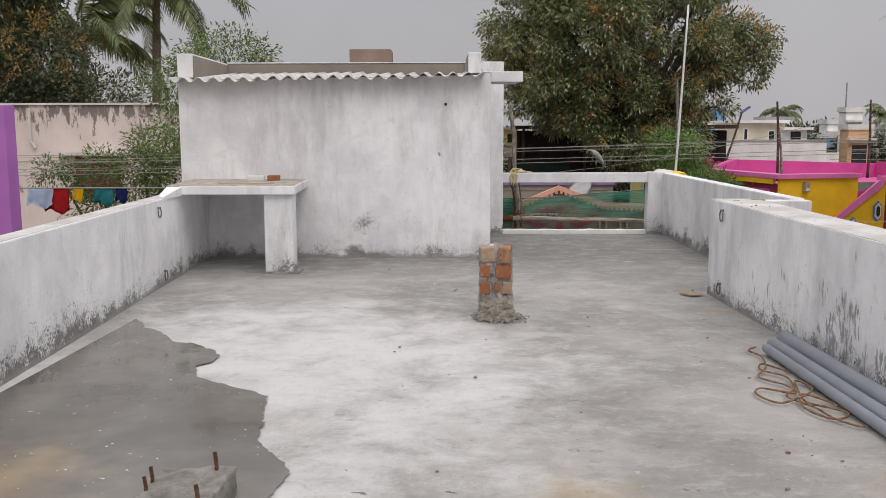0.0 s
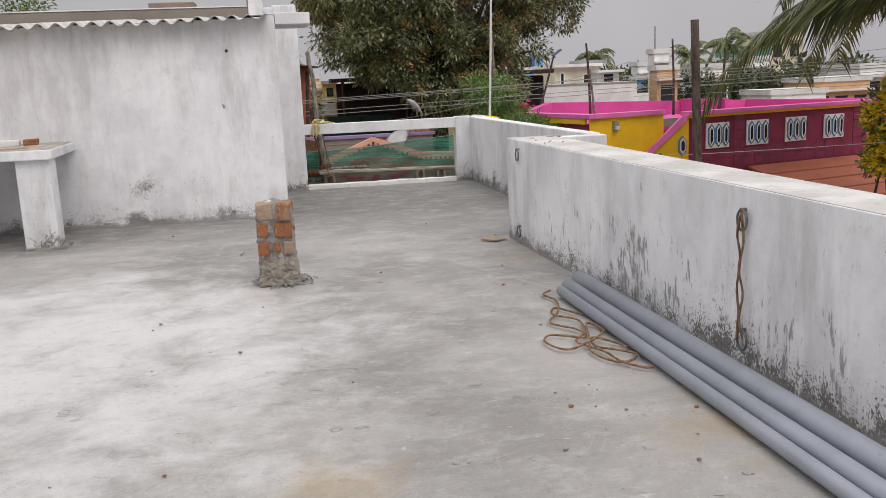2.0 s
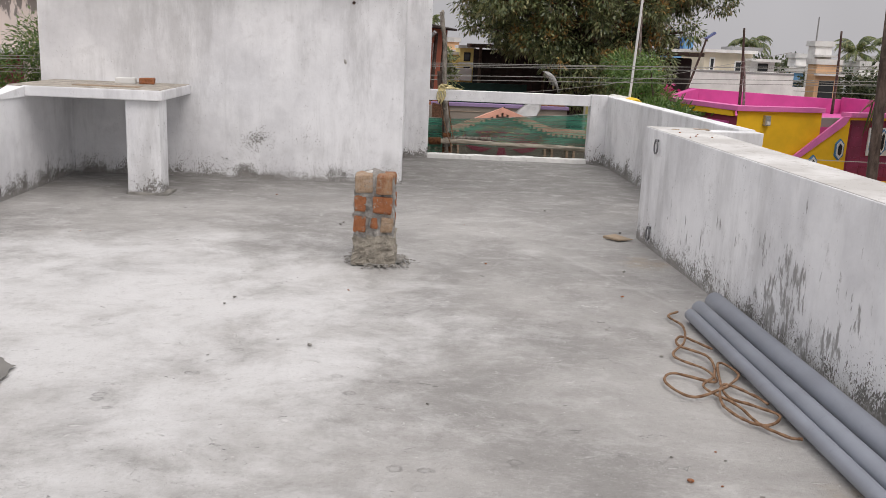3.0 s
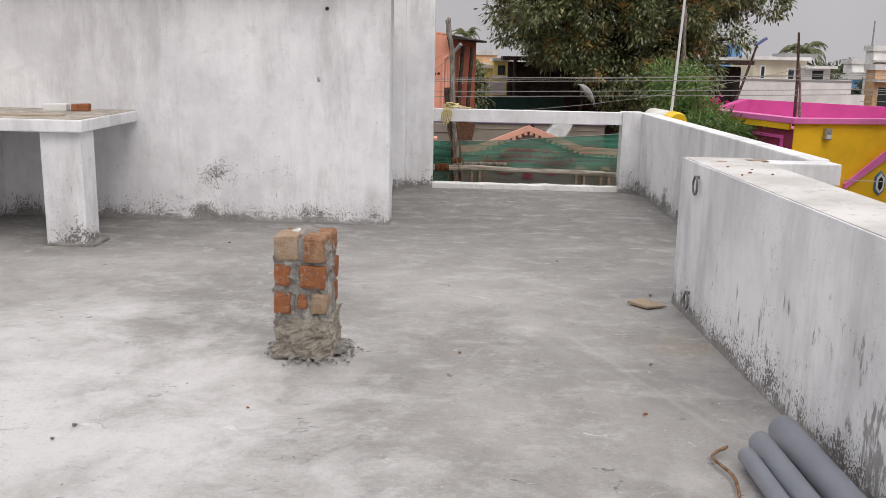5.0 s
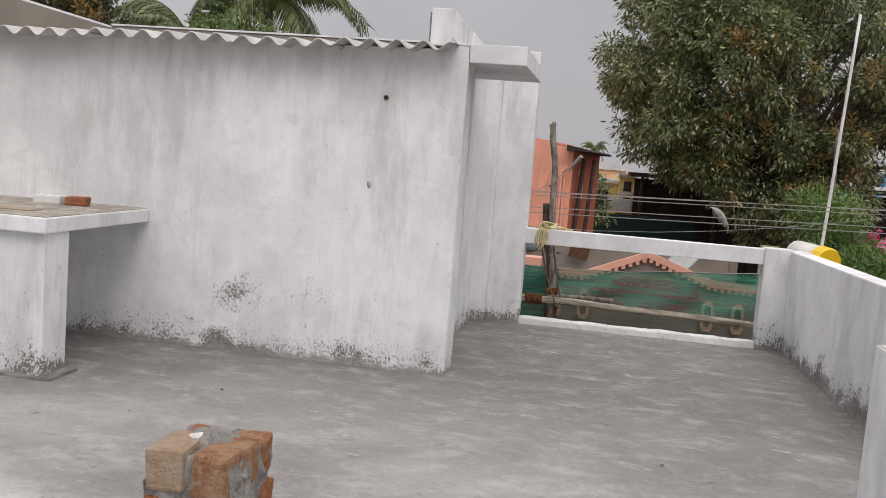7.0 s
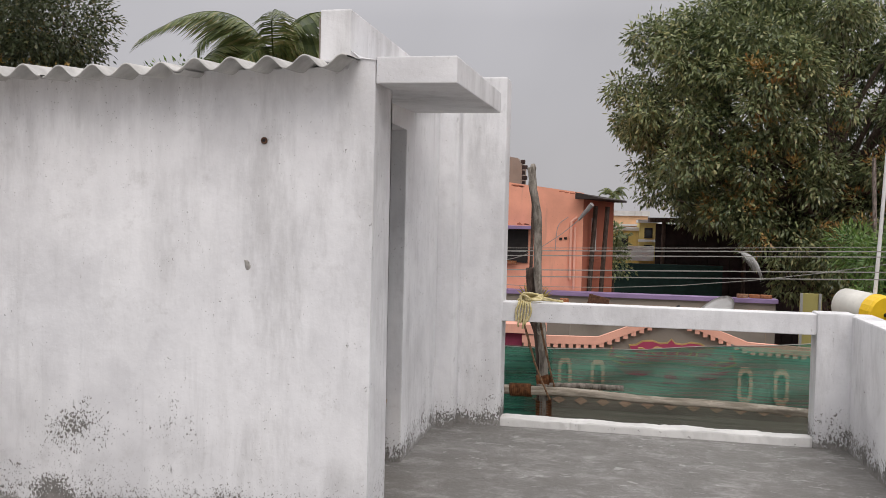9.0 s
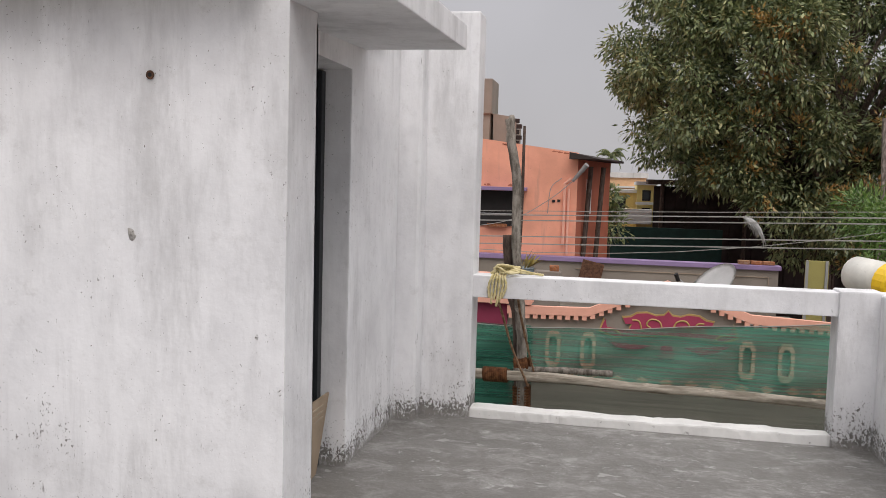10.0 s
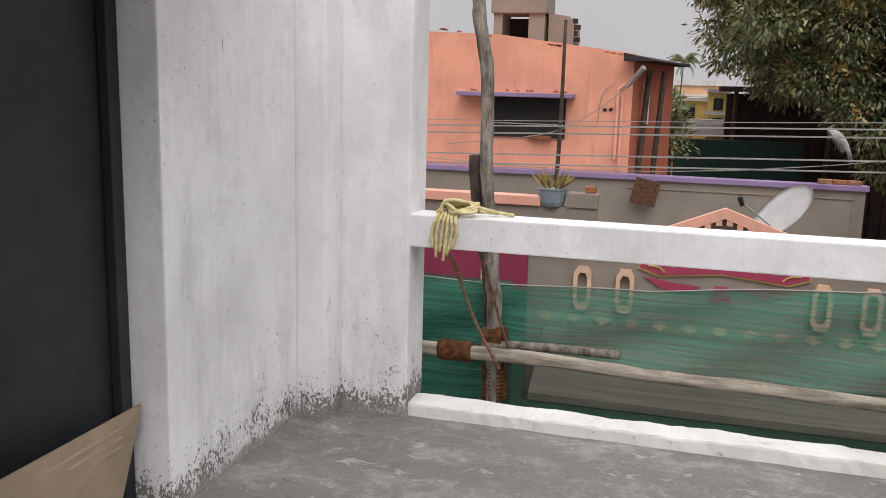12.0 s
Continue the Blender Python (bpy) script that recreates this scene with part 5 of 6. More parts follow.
shed = thing("dark_shed", "large dark open shed under the tree", "shed", at=(6, 35, GROUND))
# near-black wall and boards paint in the unlit inside of the open shed
part("wall", box((2.72, 34.8, GROUND), (11.0, 35.0, 1.5)), NEAR_BLACK, shed)
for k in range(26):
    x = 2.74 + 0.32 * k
    part("board", box((x, 34.77, GROUND), (x + 0.29, 34.797, 1.44 + 0.03 * (k % 3)), 0.004), NEAR_BLACK, shed)
part("roof_edge", roughen(box((2.5, 34.2, 1.56), (11.3, 35.6, 1.7)), 0.03, 1.5, 2), WOOD_DARK, shed)
for x in (2.9, 5.3, 7.8):
    part("post", tube([(x, 34.3, GROUND), (x + 0.04, 34.3, 1.6)], 0.06, 8), WOOD_DARK, shed)
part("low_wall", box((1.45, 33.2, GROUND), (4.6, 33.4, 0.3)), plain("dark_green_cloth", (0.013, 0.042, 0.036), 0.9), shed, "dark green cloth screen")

yh = thing("cream_house", "yellow and cream two storey house", "house", at=(1.5, 36, GROUND))
part("wall", box((1.25, 36.6, GROUND), (2.3, 40, 1.25)), CREAM, yh)
part("stair_tower", box((2.24, 35.9, GROUND), (2.8, 40, 1.52)), CREAM, yh)
part("coping", box((1.2, 36.5, 1.253), (2.236, 40.1, 1.36)), OFFWHITE, yh)
part("coping", box((2.2, 35.8, 1.523), (2.86, 40.1, 1.63)), OFFWHITE, yh)
part("balcony", box((1.0, 35.3, 0.3), (2.7, 35.89, 0.76)), OFFWHITE, yh)
part("ledge", box((2.2, 35.78, 0.9), (2.86, 35.897, 0.98)), OFFWHITE, yh)
house_window("window", 2.4, 2.66, 1.02, 1.36, 35.9, yh, DARK)
house_window("window", 2.4, 2.66, 0.4, 0.8, 35.9, yh, DARK)
house_window("window", 1.5, 1.9, 0.62, 1.1, 36.6, yh, DARK)

# stained peach wall beyond the left parapet
plate = part("rusty_plate", roughen(box((1.0, 24.42, -0.42), (1.42, 24.45, 0.02), 0.01), 0.02, 3), RUST)
plate.matrix_basis = Matrix.Translation((1.2, 24.45, -0.2)) @ pose(0, 0, 0, 0, 12, 0) @ Matrix.Translation((-1.2, -24.45, 0.2))
tagged(plate, "rusty brown metal sheet leaning on the taupe wall", "metal sheet")
pw = thing("peach_house", "long peach wall streaked with black mould", "house", at=(-8, 20, GROUND))
part("wall", box((-16, 20.0, GROUND), (-3.8, 20.3, 2.12)), PEACH, pw)
part("coping", box((-16.05, 19.95, 2.123), (-3.75, 20.35, 2.17)), OFFWHITE, pw)
part("window_shade", box((-8.9, 19.6, 0.98), (-7.4, 19.99, 1.06)), OFFWHITE, pw)
w = part("window", box((-8.6, 19.94, 0.1), (-7.6, 19.99, 0.95)), MAROON, pw)
part("down_pipe", tube([(-9.6, 19.94, 2.05), (-9.6, 19.94, 1.3), (-9.5, 19.94, 1.15)], 0.03, 8), OFFWHITE, pw)
col = thing("lilac_column", "tall lilac painted column", "column", at=(-5.0, 9.9, GROUND))
part("shaft", box((-5.28, 9.8, GROUND), (-5.03, 10.05, 1.84), 0.01), LILAC, col)

# washing
line = thing("clothes_line", "thin cord with washing between the houses", "clothes line", at=(-7.0, 14.4, 0.5))
part("cord", tube(curve([(-9.0, 14.4, 0.6), (-6.8, 14.4, 0.598), (-4.2, 14.4, 0.6)], 6), 0.011, 5), WIRE, line)
for x in (-9.0, -4.2):
    part("line_post", tube([(x, 14.4, GROUND), (x, 14.4, 0.62)], 0.02, 8), WOOD, line)
for x0, x1, z0, m, lab in ((-7.05, -6.62, 0.3, CLOTH_B, "pale blue washing on a line"), (-6.78, -6.36, 0.2, CLOTH_R, "red washing on a line"), (-5.95, -5.6, 0.32, CLOTH_T, "teal washing on a line"), (-5.58, -5.38, 0.36, CLOTH_N, "navy washing on a line"), (-6.3, -6.12, 0.38, TANK_Y, "small yellow washing on a line")):
    bm = bmesh.new()
    y0 = 14.4 - 0.06 * (x0 < -7)
    rows = [[bm.verts.new((x0 + (x1 - x0) * i / 10, 14.4 + (y0 - 14.4 + 0.04 * math.sin(i * 1.3 + j)) * j / 6, 0.6 + (z0 - 0.6) * j / 6 + 0.05 * math.sin(i * 0.7) * j / 6)) for i in range(11)] for j in range(7)]
    for p_, q_ in zip(rows, rows[1:]):
        for i in range(10):
            bm.faces.new((p_[i], p_[i + 1], q_[i + 1], q_[i]))
    bmesh.ops.solidify(bm, geom=list(bm.faces), thickness=0.006)
    tagged(part("hanging_cloth", bm, m, None, "", True), lab, "cloth", "washing on the line")


# ---- poles, wires, small roof things ----
def pole(name, a, b, r, mat, label):
    return tagged(part(name, tube(curve([a, Vector(a).lerp(Vector(b), 0.5) + Vector((0.02, 0, 0)), b], 6), [r * (1 - 0.03 * i) for i in range(13)], 8), mat, None, "", True), label, "pole")


pole("metal_pole", (4.68, 18.8, GROUND), (5.05, 18.8, 4.15), 0.032, DISH, "thin pale metal pole above the lane")
pole("lane_pole", (4.0, 7.3, GROUND), (3.89, 7.36, 1.84), 0.055, WOOD_DARK, "dark weathered wooden pole beside the parapet")
pole("roof_pole", (0.1, 21.5, -0.6), (0.15, 21.5, 2.4), 0.035, WOOD_DARK, "thin dark pole standing on a roof")
pole("roof_pole", (9.14, 24.2, 0.1), (9.03, 24.2, 2.3), 0.045, WOOD_DARK, "thin dark pole standing on a roof")
pole("roof_pole", (9.3, 24.3, 0.1), (9.15, 24.3, 1.6), 0.04, WOOD, "thin pale pole standing on a roof")
pole("roof_pole", (12.45, 25.9, 0.1), (12.4, 25.9, 2.4), 0.045, WOOD_DARK, "thin dark pole standing on a roof")
pole("roof_pole", (13.18, 24.5, 0.1), (13.4, 24.5, 1.85), 0.05, WOOD_DARK, "thin dark pole standing on a roof")
pole("lamp_pole", (7.75, 25.0, 0.1), (8.35, 25.0, 2.05), 0.04, WOOD_DARK, "leaning dark street lamp pole")
lh = thing("street_lamp_head", "blue and grey street lamp head on a leaning pole", "street lamp", at=(8.35, 25, 2.0))
part("head", box((8.32, 24.93, 2.0), (8.62, 25.07, 2.06), 0.012), plain("blue_grey_lamp", (0.12, 0.16, 0.3), 0.4), lh)
place(lh, pose(8.35, 25, 2.0, 0, -35, 0))
for x0, z0, x1, z1, y, sag in ((-12, 0.915, 30, 2.175, 15, 0.1), (-12, 0.87, 30, 2.12, 15.02, 0.1), (-12, 0.73, 30, 1.99, 15, 0.1), (-12, 0.67, 30, 1.91, 15.02, 0.1), (-12, 0.9, 30, 2.9, 20, 0.5), (-6, 1.0, 9, 1.7, 21, 0.9), (-16, 1.15, -3.4, 1.05, 15.2, 0.1), (-16, 0.98, -3.4, 0.95, 15.2, 0.1),
                               (-16, 1.3, -3.4, 1.15, 15.2, 0.1), (3.6, 0.1, 24, 0.75, 14, 0.3), (7.0, 1.3, 30, 3.1, 16, 0.5), (7.0, 1.15, 30, 2.8, 16, 0.5), (7.0, 1.0, 30, 2.2, 16, 0.4)):
    pts = [(x0 + (x1 - x0) * i / 14, y, z0 + (z1 - z0) * i / 14 - sag * math.sin(i / 14 * math.pi)) for i in range(15)]
    tagged(part("overhead_wire", tube(pts, 0.0065, 4), WIRE), "thin overhead wire across the lane", "wire", "overhead wires")

# satellite dish
dish = thing("satellite_dish", "grey white satellite dish on the neighbour's roof", "satellite dish", at=(3.05, 20.4, -0.6))
bm = bmesh.new()
rings = []
for i in range(7):
    r = 0.42 * i / 6
    rings.append([bm.verts.new((r * math.cos(j * math.tau / 24), r * math.sin(j * math.tau / 24), 0.28 * r * r)) for j in range(24)] if i else [bm.verts.new((0, 0, 0))])
for j in range(24):
    bm.faces.new((rings[0][0], rings[1][j], rings[1][(j + 1) % 24]))
    for i in range(1, 6):
        bm.faces.new((rings[i][j], rings[i + 1][j], rings[i + 1][(j + 1) % 24], rings[i][(j + 1) % 24]))
bmesh.ops.solidify(bm, geom=list(bm.faces), thickness=0.01)
bmesh.ops.transform(bm, matrix=look((3.05, 20.4, 0.08), (4.6, 21.2, -1.5), 0) @ Matrix.Diagonal((1, 1.0, 1, 1)), verts=bm.verts)
part("reflector", bm, DISH, dish, "", True)
part("mast", tube([(3.05, 20.45, -0.6), (3.05, 20.45, 0.05)], 0.025, 8), STEEL, dish)
part("feed_arm", tube([(3.05, 20.4, -0.2), (2.55, 20.2, 0.2)], 0.012, 6), STEEL, dish)
part("feed_horn", tube([(2.55, 20.2, 0.17), (2.51, 20.17, 0.27)], 0.03, 8), DARK, dish)

# overturned yellow and white drum
tk = thing("water_drum", "white drum with a yellow end lying on its side", "water drum", at=(4.9, 18.95, 0.1))
a, b = Vector((4.64, 19.3, 0.47)), Vector((4.98, 18.62, 0.4))
part("barrel", tube([a, a.lerp(b, 0.03), a.lerp(b, 0.75)], [0.18, 0.22, 0.24], 20), TANK_W, tk, "", True)
part("end", tube([a.lerp(b, 0.752), a.lerp(b, 0.95), b], [0.245, 0.245, 0.225], 20), TANK_Y, tk, "yellow plastic end")
part("tap", tube([b, b + Vector((0.03, -0.05, 0.0))], 0.025, 8), DARK, tk)
part("stand", box((4.72, 18.8, GROUND), (4.95, 19.1, 0.24)), NEAR_BLACK, tk)

sg = thing("yellow_gate_panel", "weathered yellow gate panel among the bushes", "gate", at=(4.75, 22, GROUND))
part("panel", box((4.6, 22.0, GROUND), (4.95, 22.04, 0.4), 0.01), paint("dull_yellow_paint", (0.33, 0.29, 0.1)), sg)
part("frame", box((4.6, 21.97, -0.6), (4.64, 21.998, 0.4)), GREYPAINT, sg)
part("frame", box((4.89, 21.97, -0.6), (4.93, 21.998, 0.4)), GREYPAINT, sg)
tp = bmesh.new()
tv = [tp.verts.new(p) for p in ((4.55, 17.2, -0.05), (5.6, 17.0, 0.1), (6.6, 17.3, 0.02), (6.8, 16.6, -1.1), (4.6, 16.6, -1.1))]
tp.faces.new(tv)
bmesh.ops.solidify(tp, geom=list(tp.faces), thickness=0.01)
tagged(part("green_tarpaulin", tp, NET), "green net tarpaulin over a frame in the lane", "tarpaulin")
tagged(part("tarpaulin_frame", tube([(4.7, 17.0, GROUND), (4.7, 17.1, -0.08), (6.7, 17.1, -0.03)], 0.03, 6), WOOD), "wooden frame under the green tarpaulin", "frame")
pt = thing("plant_pot", "spiky yellowing aloe in a grey blue pot", "potted plant", at=(0.42, 19.27, 0.15))
part("pot", tube([(0.42, 19.27, 0.15), (0.42, 19.27, 0.2), (0.42, 19.27, 0.33), (0.42, 19.27, 0.345)], [0.13, 0.15, 0.17, 0.18], 16), plain("grey_blue_pot", (0.2, 0.25, 0.28)), pt)
cs, ns = [], []
rr = random.Random(5)
for i in range(46):
    an = rr.uniform(0, math.tau)
    cs.append((0.42 + 0.08 * math.cos(an), 19.27 + 0.08 * math.sin(an), 0.34))
    ns.append((math.cos(an) * rr.uniform(0.2, 1.2), math.sin(an) * rr.uniform(0.2, 1.2), 1))
leaves("foliage", leaf_mat("dry_blade", (0.3, 0.2, 0.06), (0.4, 0.33, 0.1), (0.14, 0.17, 0.05)), cs, ns, 0.25, 0.022, pt, "", 0.3)
pb2 = part("block_brick", brick_bm(0.13, 0.1, 0.075, 51), BRICK)
pb2.matrix_basis = pose(0.86, 19.29, 0.352, 0, 0, 6)
tagged(pb2, "red brick lying on a cement block", "brick")

# ---- trees ----
def crown(name, lobes, count, mat, parent, length, width, seed, droop=-0.35, clump=22, spread=0.45, label=""):
    """Leaf clumps on and inside a set of lobes (x, y, z, rx, ry, rz)."""
    rng = np.random.default_rng(seed)
    weight = np.array([l[3] * l[4] + l[3] * l[5] for l in lobes])
    pick = rng.choice(len(lobes), count, p=weight / weight.sum())
    L = np.array(lobes)[pick]
    d = rng.normal(0, 1, (count, 3))
    d /= np.linalg.norm(d, axis=1)[:, None]
    r = rng.uniform(0.55, 1.04, count) ** 0.6
    c = L[:, :3] + d * L[:, 3:6] * r[:, None]
    off = rng.normal(0, 1, (count, clump, 3))
    off /= np.linalg.norm(off, axis=2)[:, :, None]
    cc = c[:, None, :] + off * spread * rng.uniform(0.2, 1, (count, clump, 1))
    nn = off * 0.8 + d[:, None, :] * 0.5 + np.array([0, 0, droop])
    return leaves(name, mat, cc.reshape(-1, 3), nn.reshape(-1, 3), length, width, parent, label, 0.6, seed)


def limbs(base, forks, r, seed, bm=None):
    bm = bm or bmesh.new()
    rnd = random.Random(seed)
    for f in forks:
        mid = Vector(base).lerp(Vector(f), 0.5) + Vector((rnd.uniform(-.3, .3), rnd.uniform(-.3, .3), rnd.uniform(0, .4)))
        pts = curve([base, mid, f], 6)
        tube(pts, [r * (1 - 0.8 * i / len(pts)) for i in range(len(pts))], 8, bm, 0.1, seed)
    return bm


mango = thing("mango_tree", "large dark green mango tree with orange blossom tips", "tree", at=(6.0, 27.5, GROUND))
part("trunk", tube(curve([(6.1, 27.5, GROUND), (6.0, 27.5, -1.2), (5.9, 27.4, 0.6), (5.8, 27.3, 2.2)], 5), [0.34 - 0.012 * i for i in range(16)], 12, None, 0.08), BARK, mango, "", True)
tips = [(2.0, 26.6, 4.4), (2.8, 28, 5.8), (4.8, 26, 6.3), (6.8, 27, 6.5), (8.6, 26.6, 5.2), (9.2, 28, 3.9), (3.6, 25.5, 3.2), (7.2, 25.4, 3.4), (6.0, 29, 6.2), (5.2, 25.2, 2.0), (3.0, 27.0, 2.6)]
rl = random.Random(14)
LOBES = []
while len(LOBES) < 250:
    ux, uy, uz = rl.uniform(-1, 1), rl.uniform(-1, 1), rl.uniform(-1, 1)
    if not 0.4 < ux * ux + uy * uy + uz * uz < 1.0:
        continue
    px, py, pz = 5.25 + 4.15 * ux, 27.2 + 2.6 * uy, 4.15 + 3.0 * uz
    if (px > 7.2 and pz < 2.5) or pz < 1.2 or (px > 8.4 and pz < 3.2) or (px < 2.2 and pz < 1.9):
        continue
    k = rl.uniform(0.24, 0.62)
    LOBES.append((px, py, pz, k, k, k * 0.75))
LOBES += [(4.9, 25.8, 1.3, 1.0, 0.8, 0.6), (6.2, 25.8, 0.9, 1.0, 0.8, 0.7), (3.9, 26, 1.9, 0.8, 0.8, 0.5), (7.1, 26, 1.3, 0.7, 0.7, 0.6), (6.6, 26.2, 0.3, 0.9, 0.6, 0.5), (5.4, 26.4, 0.4, 0.8, 0.6, 0.5),
          (8.0, 26.2, 2.2, 0.5, 0.5, 0.4), (9.4, 26.8, 3.7, 0.5, 0.5, 0.3), (9.7, 26.8, 4.3, 0.4, 0.4, 0.25)]
part("limb", limbs((5.85, 27.35, 1.2), tips + [(l[0], l[1], l[2]) for l in LOBES[::4]], 0.1, 4), BARK, mango, "", True)
crown("crown", LOBES, 8600, MANGO, mango, 0.145, 0.027, 11, -0.5, 15, 0.26)
# flowering sprays, thickest low on the side towards the terrace
sprays = [(l[0], l[1] - 0.3, l[2] + 0.1, l[3], l[4], l[5]) for l in LOBES if l[1] < 26.4 and l[2] < 4.8 and l[0] > 3.4]
crown("blossom", sprays, 105, BLOSSOM, mango, 0.12, 0.02, 12, 0.5, 34, 0.2, "orange brown blossom tips")
part("dead_branch", tube(curve([(6.3, 24.4, -0.6), (6.35, 24.3, 1.0), (6.25, 24.2, 2.9)], 5), 0.04, 7), WOOD, mango)
place(mango, Matrix.Translation((0, 0, 1.55)) @ Matrix.Scale(1.17, 4) @ Matrix.Translation((0, 0, -1.55)) @ BASE[mango.name])


def bush(name, label, lobes, n, mat, seed, length, width, at, category="bush", spread=0.3, clump=18):
    t = thing(name, label, category, at=at)
    x, y, z = at
    part("stem", limbs(at, [(l[0], l[1], l[2]) for l in lobes], 0.06, seed), BARK, t, "", True)
    crown("foliage", lobes, n, mat, t, length, width, seed, -0.2, clump, spread)
    return t


bush("lane_bush", "fresh green feathery bush beside the lane", [(5.95, 21.8, 0.3, 0.5, 0.6, 0.45), (5.9, 22.2, 0.95, 0.45, 0.5, 0.3), (5.6, 22.8, 1.1, 0.35, 0.5, 0.3), (6.3, 21.0, 0.05, 0.7, 0.7, 0.42), (6.7, 20.8, -0.2, 0.5, 0.6, 0.4), (6.3, 22.2, 0.45, 0.4, 0.5, 0.25), (6.0, 21.6, 1.25, 0.25, 0.3, 0.2)], 520, FRESH, 21, 0.15, 0.018, (5.9, 21, GROUND), "bush", 0.26)
bush("small_tree", "small dark green tree between two houses", [(1.4, 28.7, 1.1, 0.3, 0.4, 0.4), (1.5, 28.8, 0.5, 0.36, 0.4, 0.4)], 70, MANGO, 29, 0.14, 0.03, (1.6, 28.8, GROUND), "tree", 0.22)
bush("left_bush", "green leafy bush in front of a peach wall", [(-5.2, 15.6, 1.25, 0.6, 0.6, 0.3), (-5.5, 15.6, 0.85, 0.55, 0.5, 0.25), (-4.9, 15.5, 0.7, 0.5, 0.5, 0.35), (-6.3, 15.6, 0.95, 0.35, 0.4, 0.15), (-7.0, 15.5, 0.8, 0.4, 0.4, 0.14), (-6.4, 15.5, 0.55, 0.5, 0.5, 0.16), (-5.6, 15.3, 0.4, 0.5, 0.4, 0.2), (-6.3, 15.2, 0.15, 0.3, 0.3, 0.2)], 560, NEEM, 22, 0.085, 0.014, (-5.9, 15.8, GROUND), "bush", 0.25)
bush("left_bush", "green leafy bush in front of a peach wall", [(-5.0, 16.5, 1.6, 0.5, 0.5, 0.4), (-5.2, 17.5, 2.4, 0.8, 0.7, 0.6), (-4.7, 18.5, 3.0, 1.0, 0.8, 0.6)], 460, NEEM, 23, 0.1, 0.016, (-5.0, 17.4, GROUND), "bush", 0.3)
bush("bougainvillea", "pink flowering bush near the magenta roof", [(6.6, 22.9, 0.62, 0.35, 0.3, 0.08), (6.3, 23.0, 0.74, 0.2, 0.3, 0.08)], 22, PFLOWER, 24, 0.1, 0.035, (6.8, 22.9, GROUND), "bush", 0.2)
yb = bush("yellow_flower_bush", "bush with bright yellow flowers beside the maroon house", [(12.65, 16.4, 0.35, 0.4, 0.5, 0.45), (13.1, 16.4, -0.3, 0.7, 0.7, 0.5), (12.55, 16.4, -0.55, 0.3, 0.4, 0.3), (12.9, 16.4, 0.95, 0.3, 0.4, 0.25), (13.3, 16.4, 0.6, 0.5, 0.5, 0.4)], 190, NEEM, 25, 0.13, 0.026, (13.4, 16.5, GROUND), "bush", 0.24)
crown("flowers", [(12.6, 16.3, 0.38, 0.45, 0.55, 0.5), (13.0, 16.3, -0.3, 0.75, 0.75, 0.55), (12.5, 16.3, -0.55, 0.34, 0.4, 0.3), (12.85, 16.3, 0.98, 0.33, 0.4, 0.28), (13.3, 16.3, 0.6, 0.55, 0.5, 0.45)], 520, YFLOWER, yb, 0.09, 0.05, 26, -0.1, 9, 0.1, "bright yellow flowers")
dt = bush("dark_tree", "dense dark tree with brownish blossom behind the wall", [(-14.5, 27, 4.6, 2.2, 2, 1.6), (-12.6, 26.5, 3.6, 1.8, 1.8, 1.5), (-14.5, 26.5, 2.6, 2.4, 2, 1.4), (-10.8, 26.5, 2.4, 1.4, 1.5, 1.0), (-16.5, 27, 5.4, 2, 2, 1.6), (-13.5, 26.5, 5.9, 1.6, 1.5, 1.4), (-15.5, 27, 7.0, 1.8, 1.6, 1.2), (-12.2, 27, 2.4, 1.3, 1, 0.9), (-12.4, 26.5, 6.3, 1.2, 1.2, 1.3)], 3000, DARKLEAF, 27, 0.16, 0.03, (-13.5, 27, GROUND), "tree", 0.45, 22)
crown("blossom", [(-14.5, 26.6, 4.8, 2.2, 2, 1.6), (-12.6, 26.2, 3.6, 1.8, 1.8, 1.5)], 120, BLOSSOM, dt, 0.14, 0.026, 28, 0.1, 26, 0.25, "orange brown blossom tips")


def frond_bm(seed, length=3.6, arch=0.9, fall=0.55):
    """A palm frond along +x from the origin, with drooping leaflets."""
    rnd = random.Random(seed)
    bm, n, spine = bmesh.new(), 60, []
    for i in range(n + 1):
        s = i / n
        spine.append(Vector((length * s * (1 - 0.18 * s * s), 0.06 * math.sin(s * 3 + seed), length * (arch * s - (arch + fall) * s * s * 0.75))))
    tube(spine, [0.03 * (1 - 0.85 * i / n) for i in range(n + 1)], 4, bm)
    for i in range(4, n):
        s = i / n
        ln = 0.85 * math.sin(min(1.0, s * 1.25 + 0.12) * math.pi * 0.86) + 0.12
        d = (spine[i + 1] - spine[i - 1]).normalized()
        for side in (-1, 1):
            out = (d * 0.55 + Vector((0, side, 0)) * 0.75 + Vector((0, 0, -0.35 - rnd.uniform(0, 0.5)))).normalized()
            p, m = spine[i], spine[i] + out * ln * 0.5
            e = spine[i] + out * ln * rnd.uniform(0.85, 1.05) + Vector((0, 0, -0.28 * ln))
            w = d * 0.036
            a = [bm.verts.new(q) for q in (p - w * 0.6, p + w * 0.6, m + w, e, m - w)]
            bm.faces.new((a[0], a[1], a[2], a[4]))
            bm.faces.new((a[4], a[2], a[3]))
    return bm


FROND = []
for i, (ln, ar, fa) in enumerate(((3.4, 0.95, 0.5), (3.6, 0.55, 0.75), (3.3, 0.2, 0.9))):
    me = bpy.data.meshes.new("frond")
    fb = frond_bm(i, ln, ar, fa)
    fb.to_mesh(me)
    fb.free()
    me.materials.append(PALM)
    FROND.append(me)


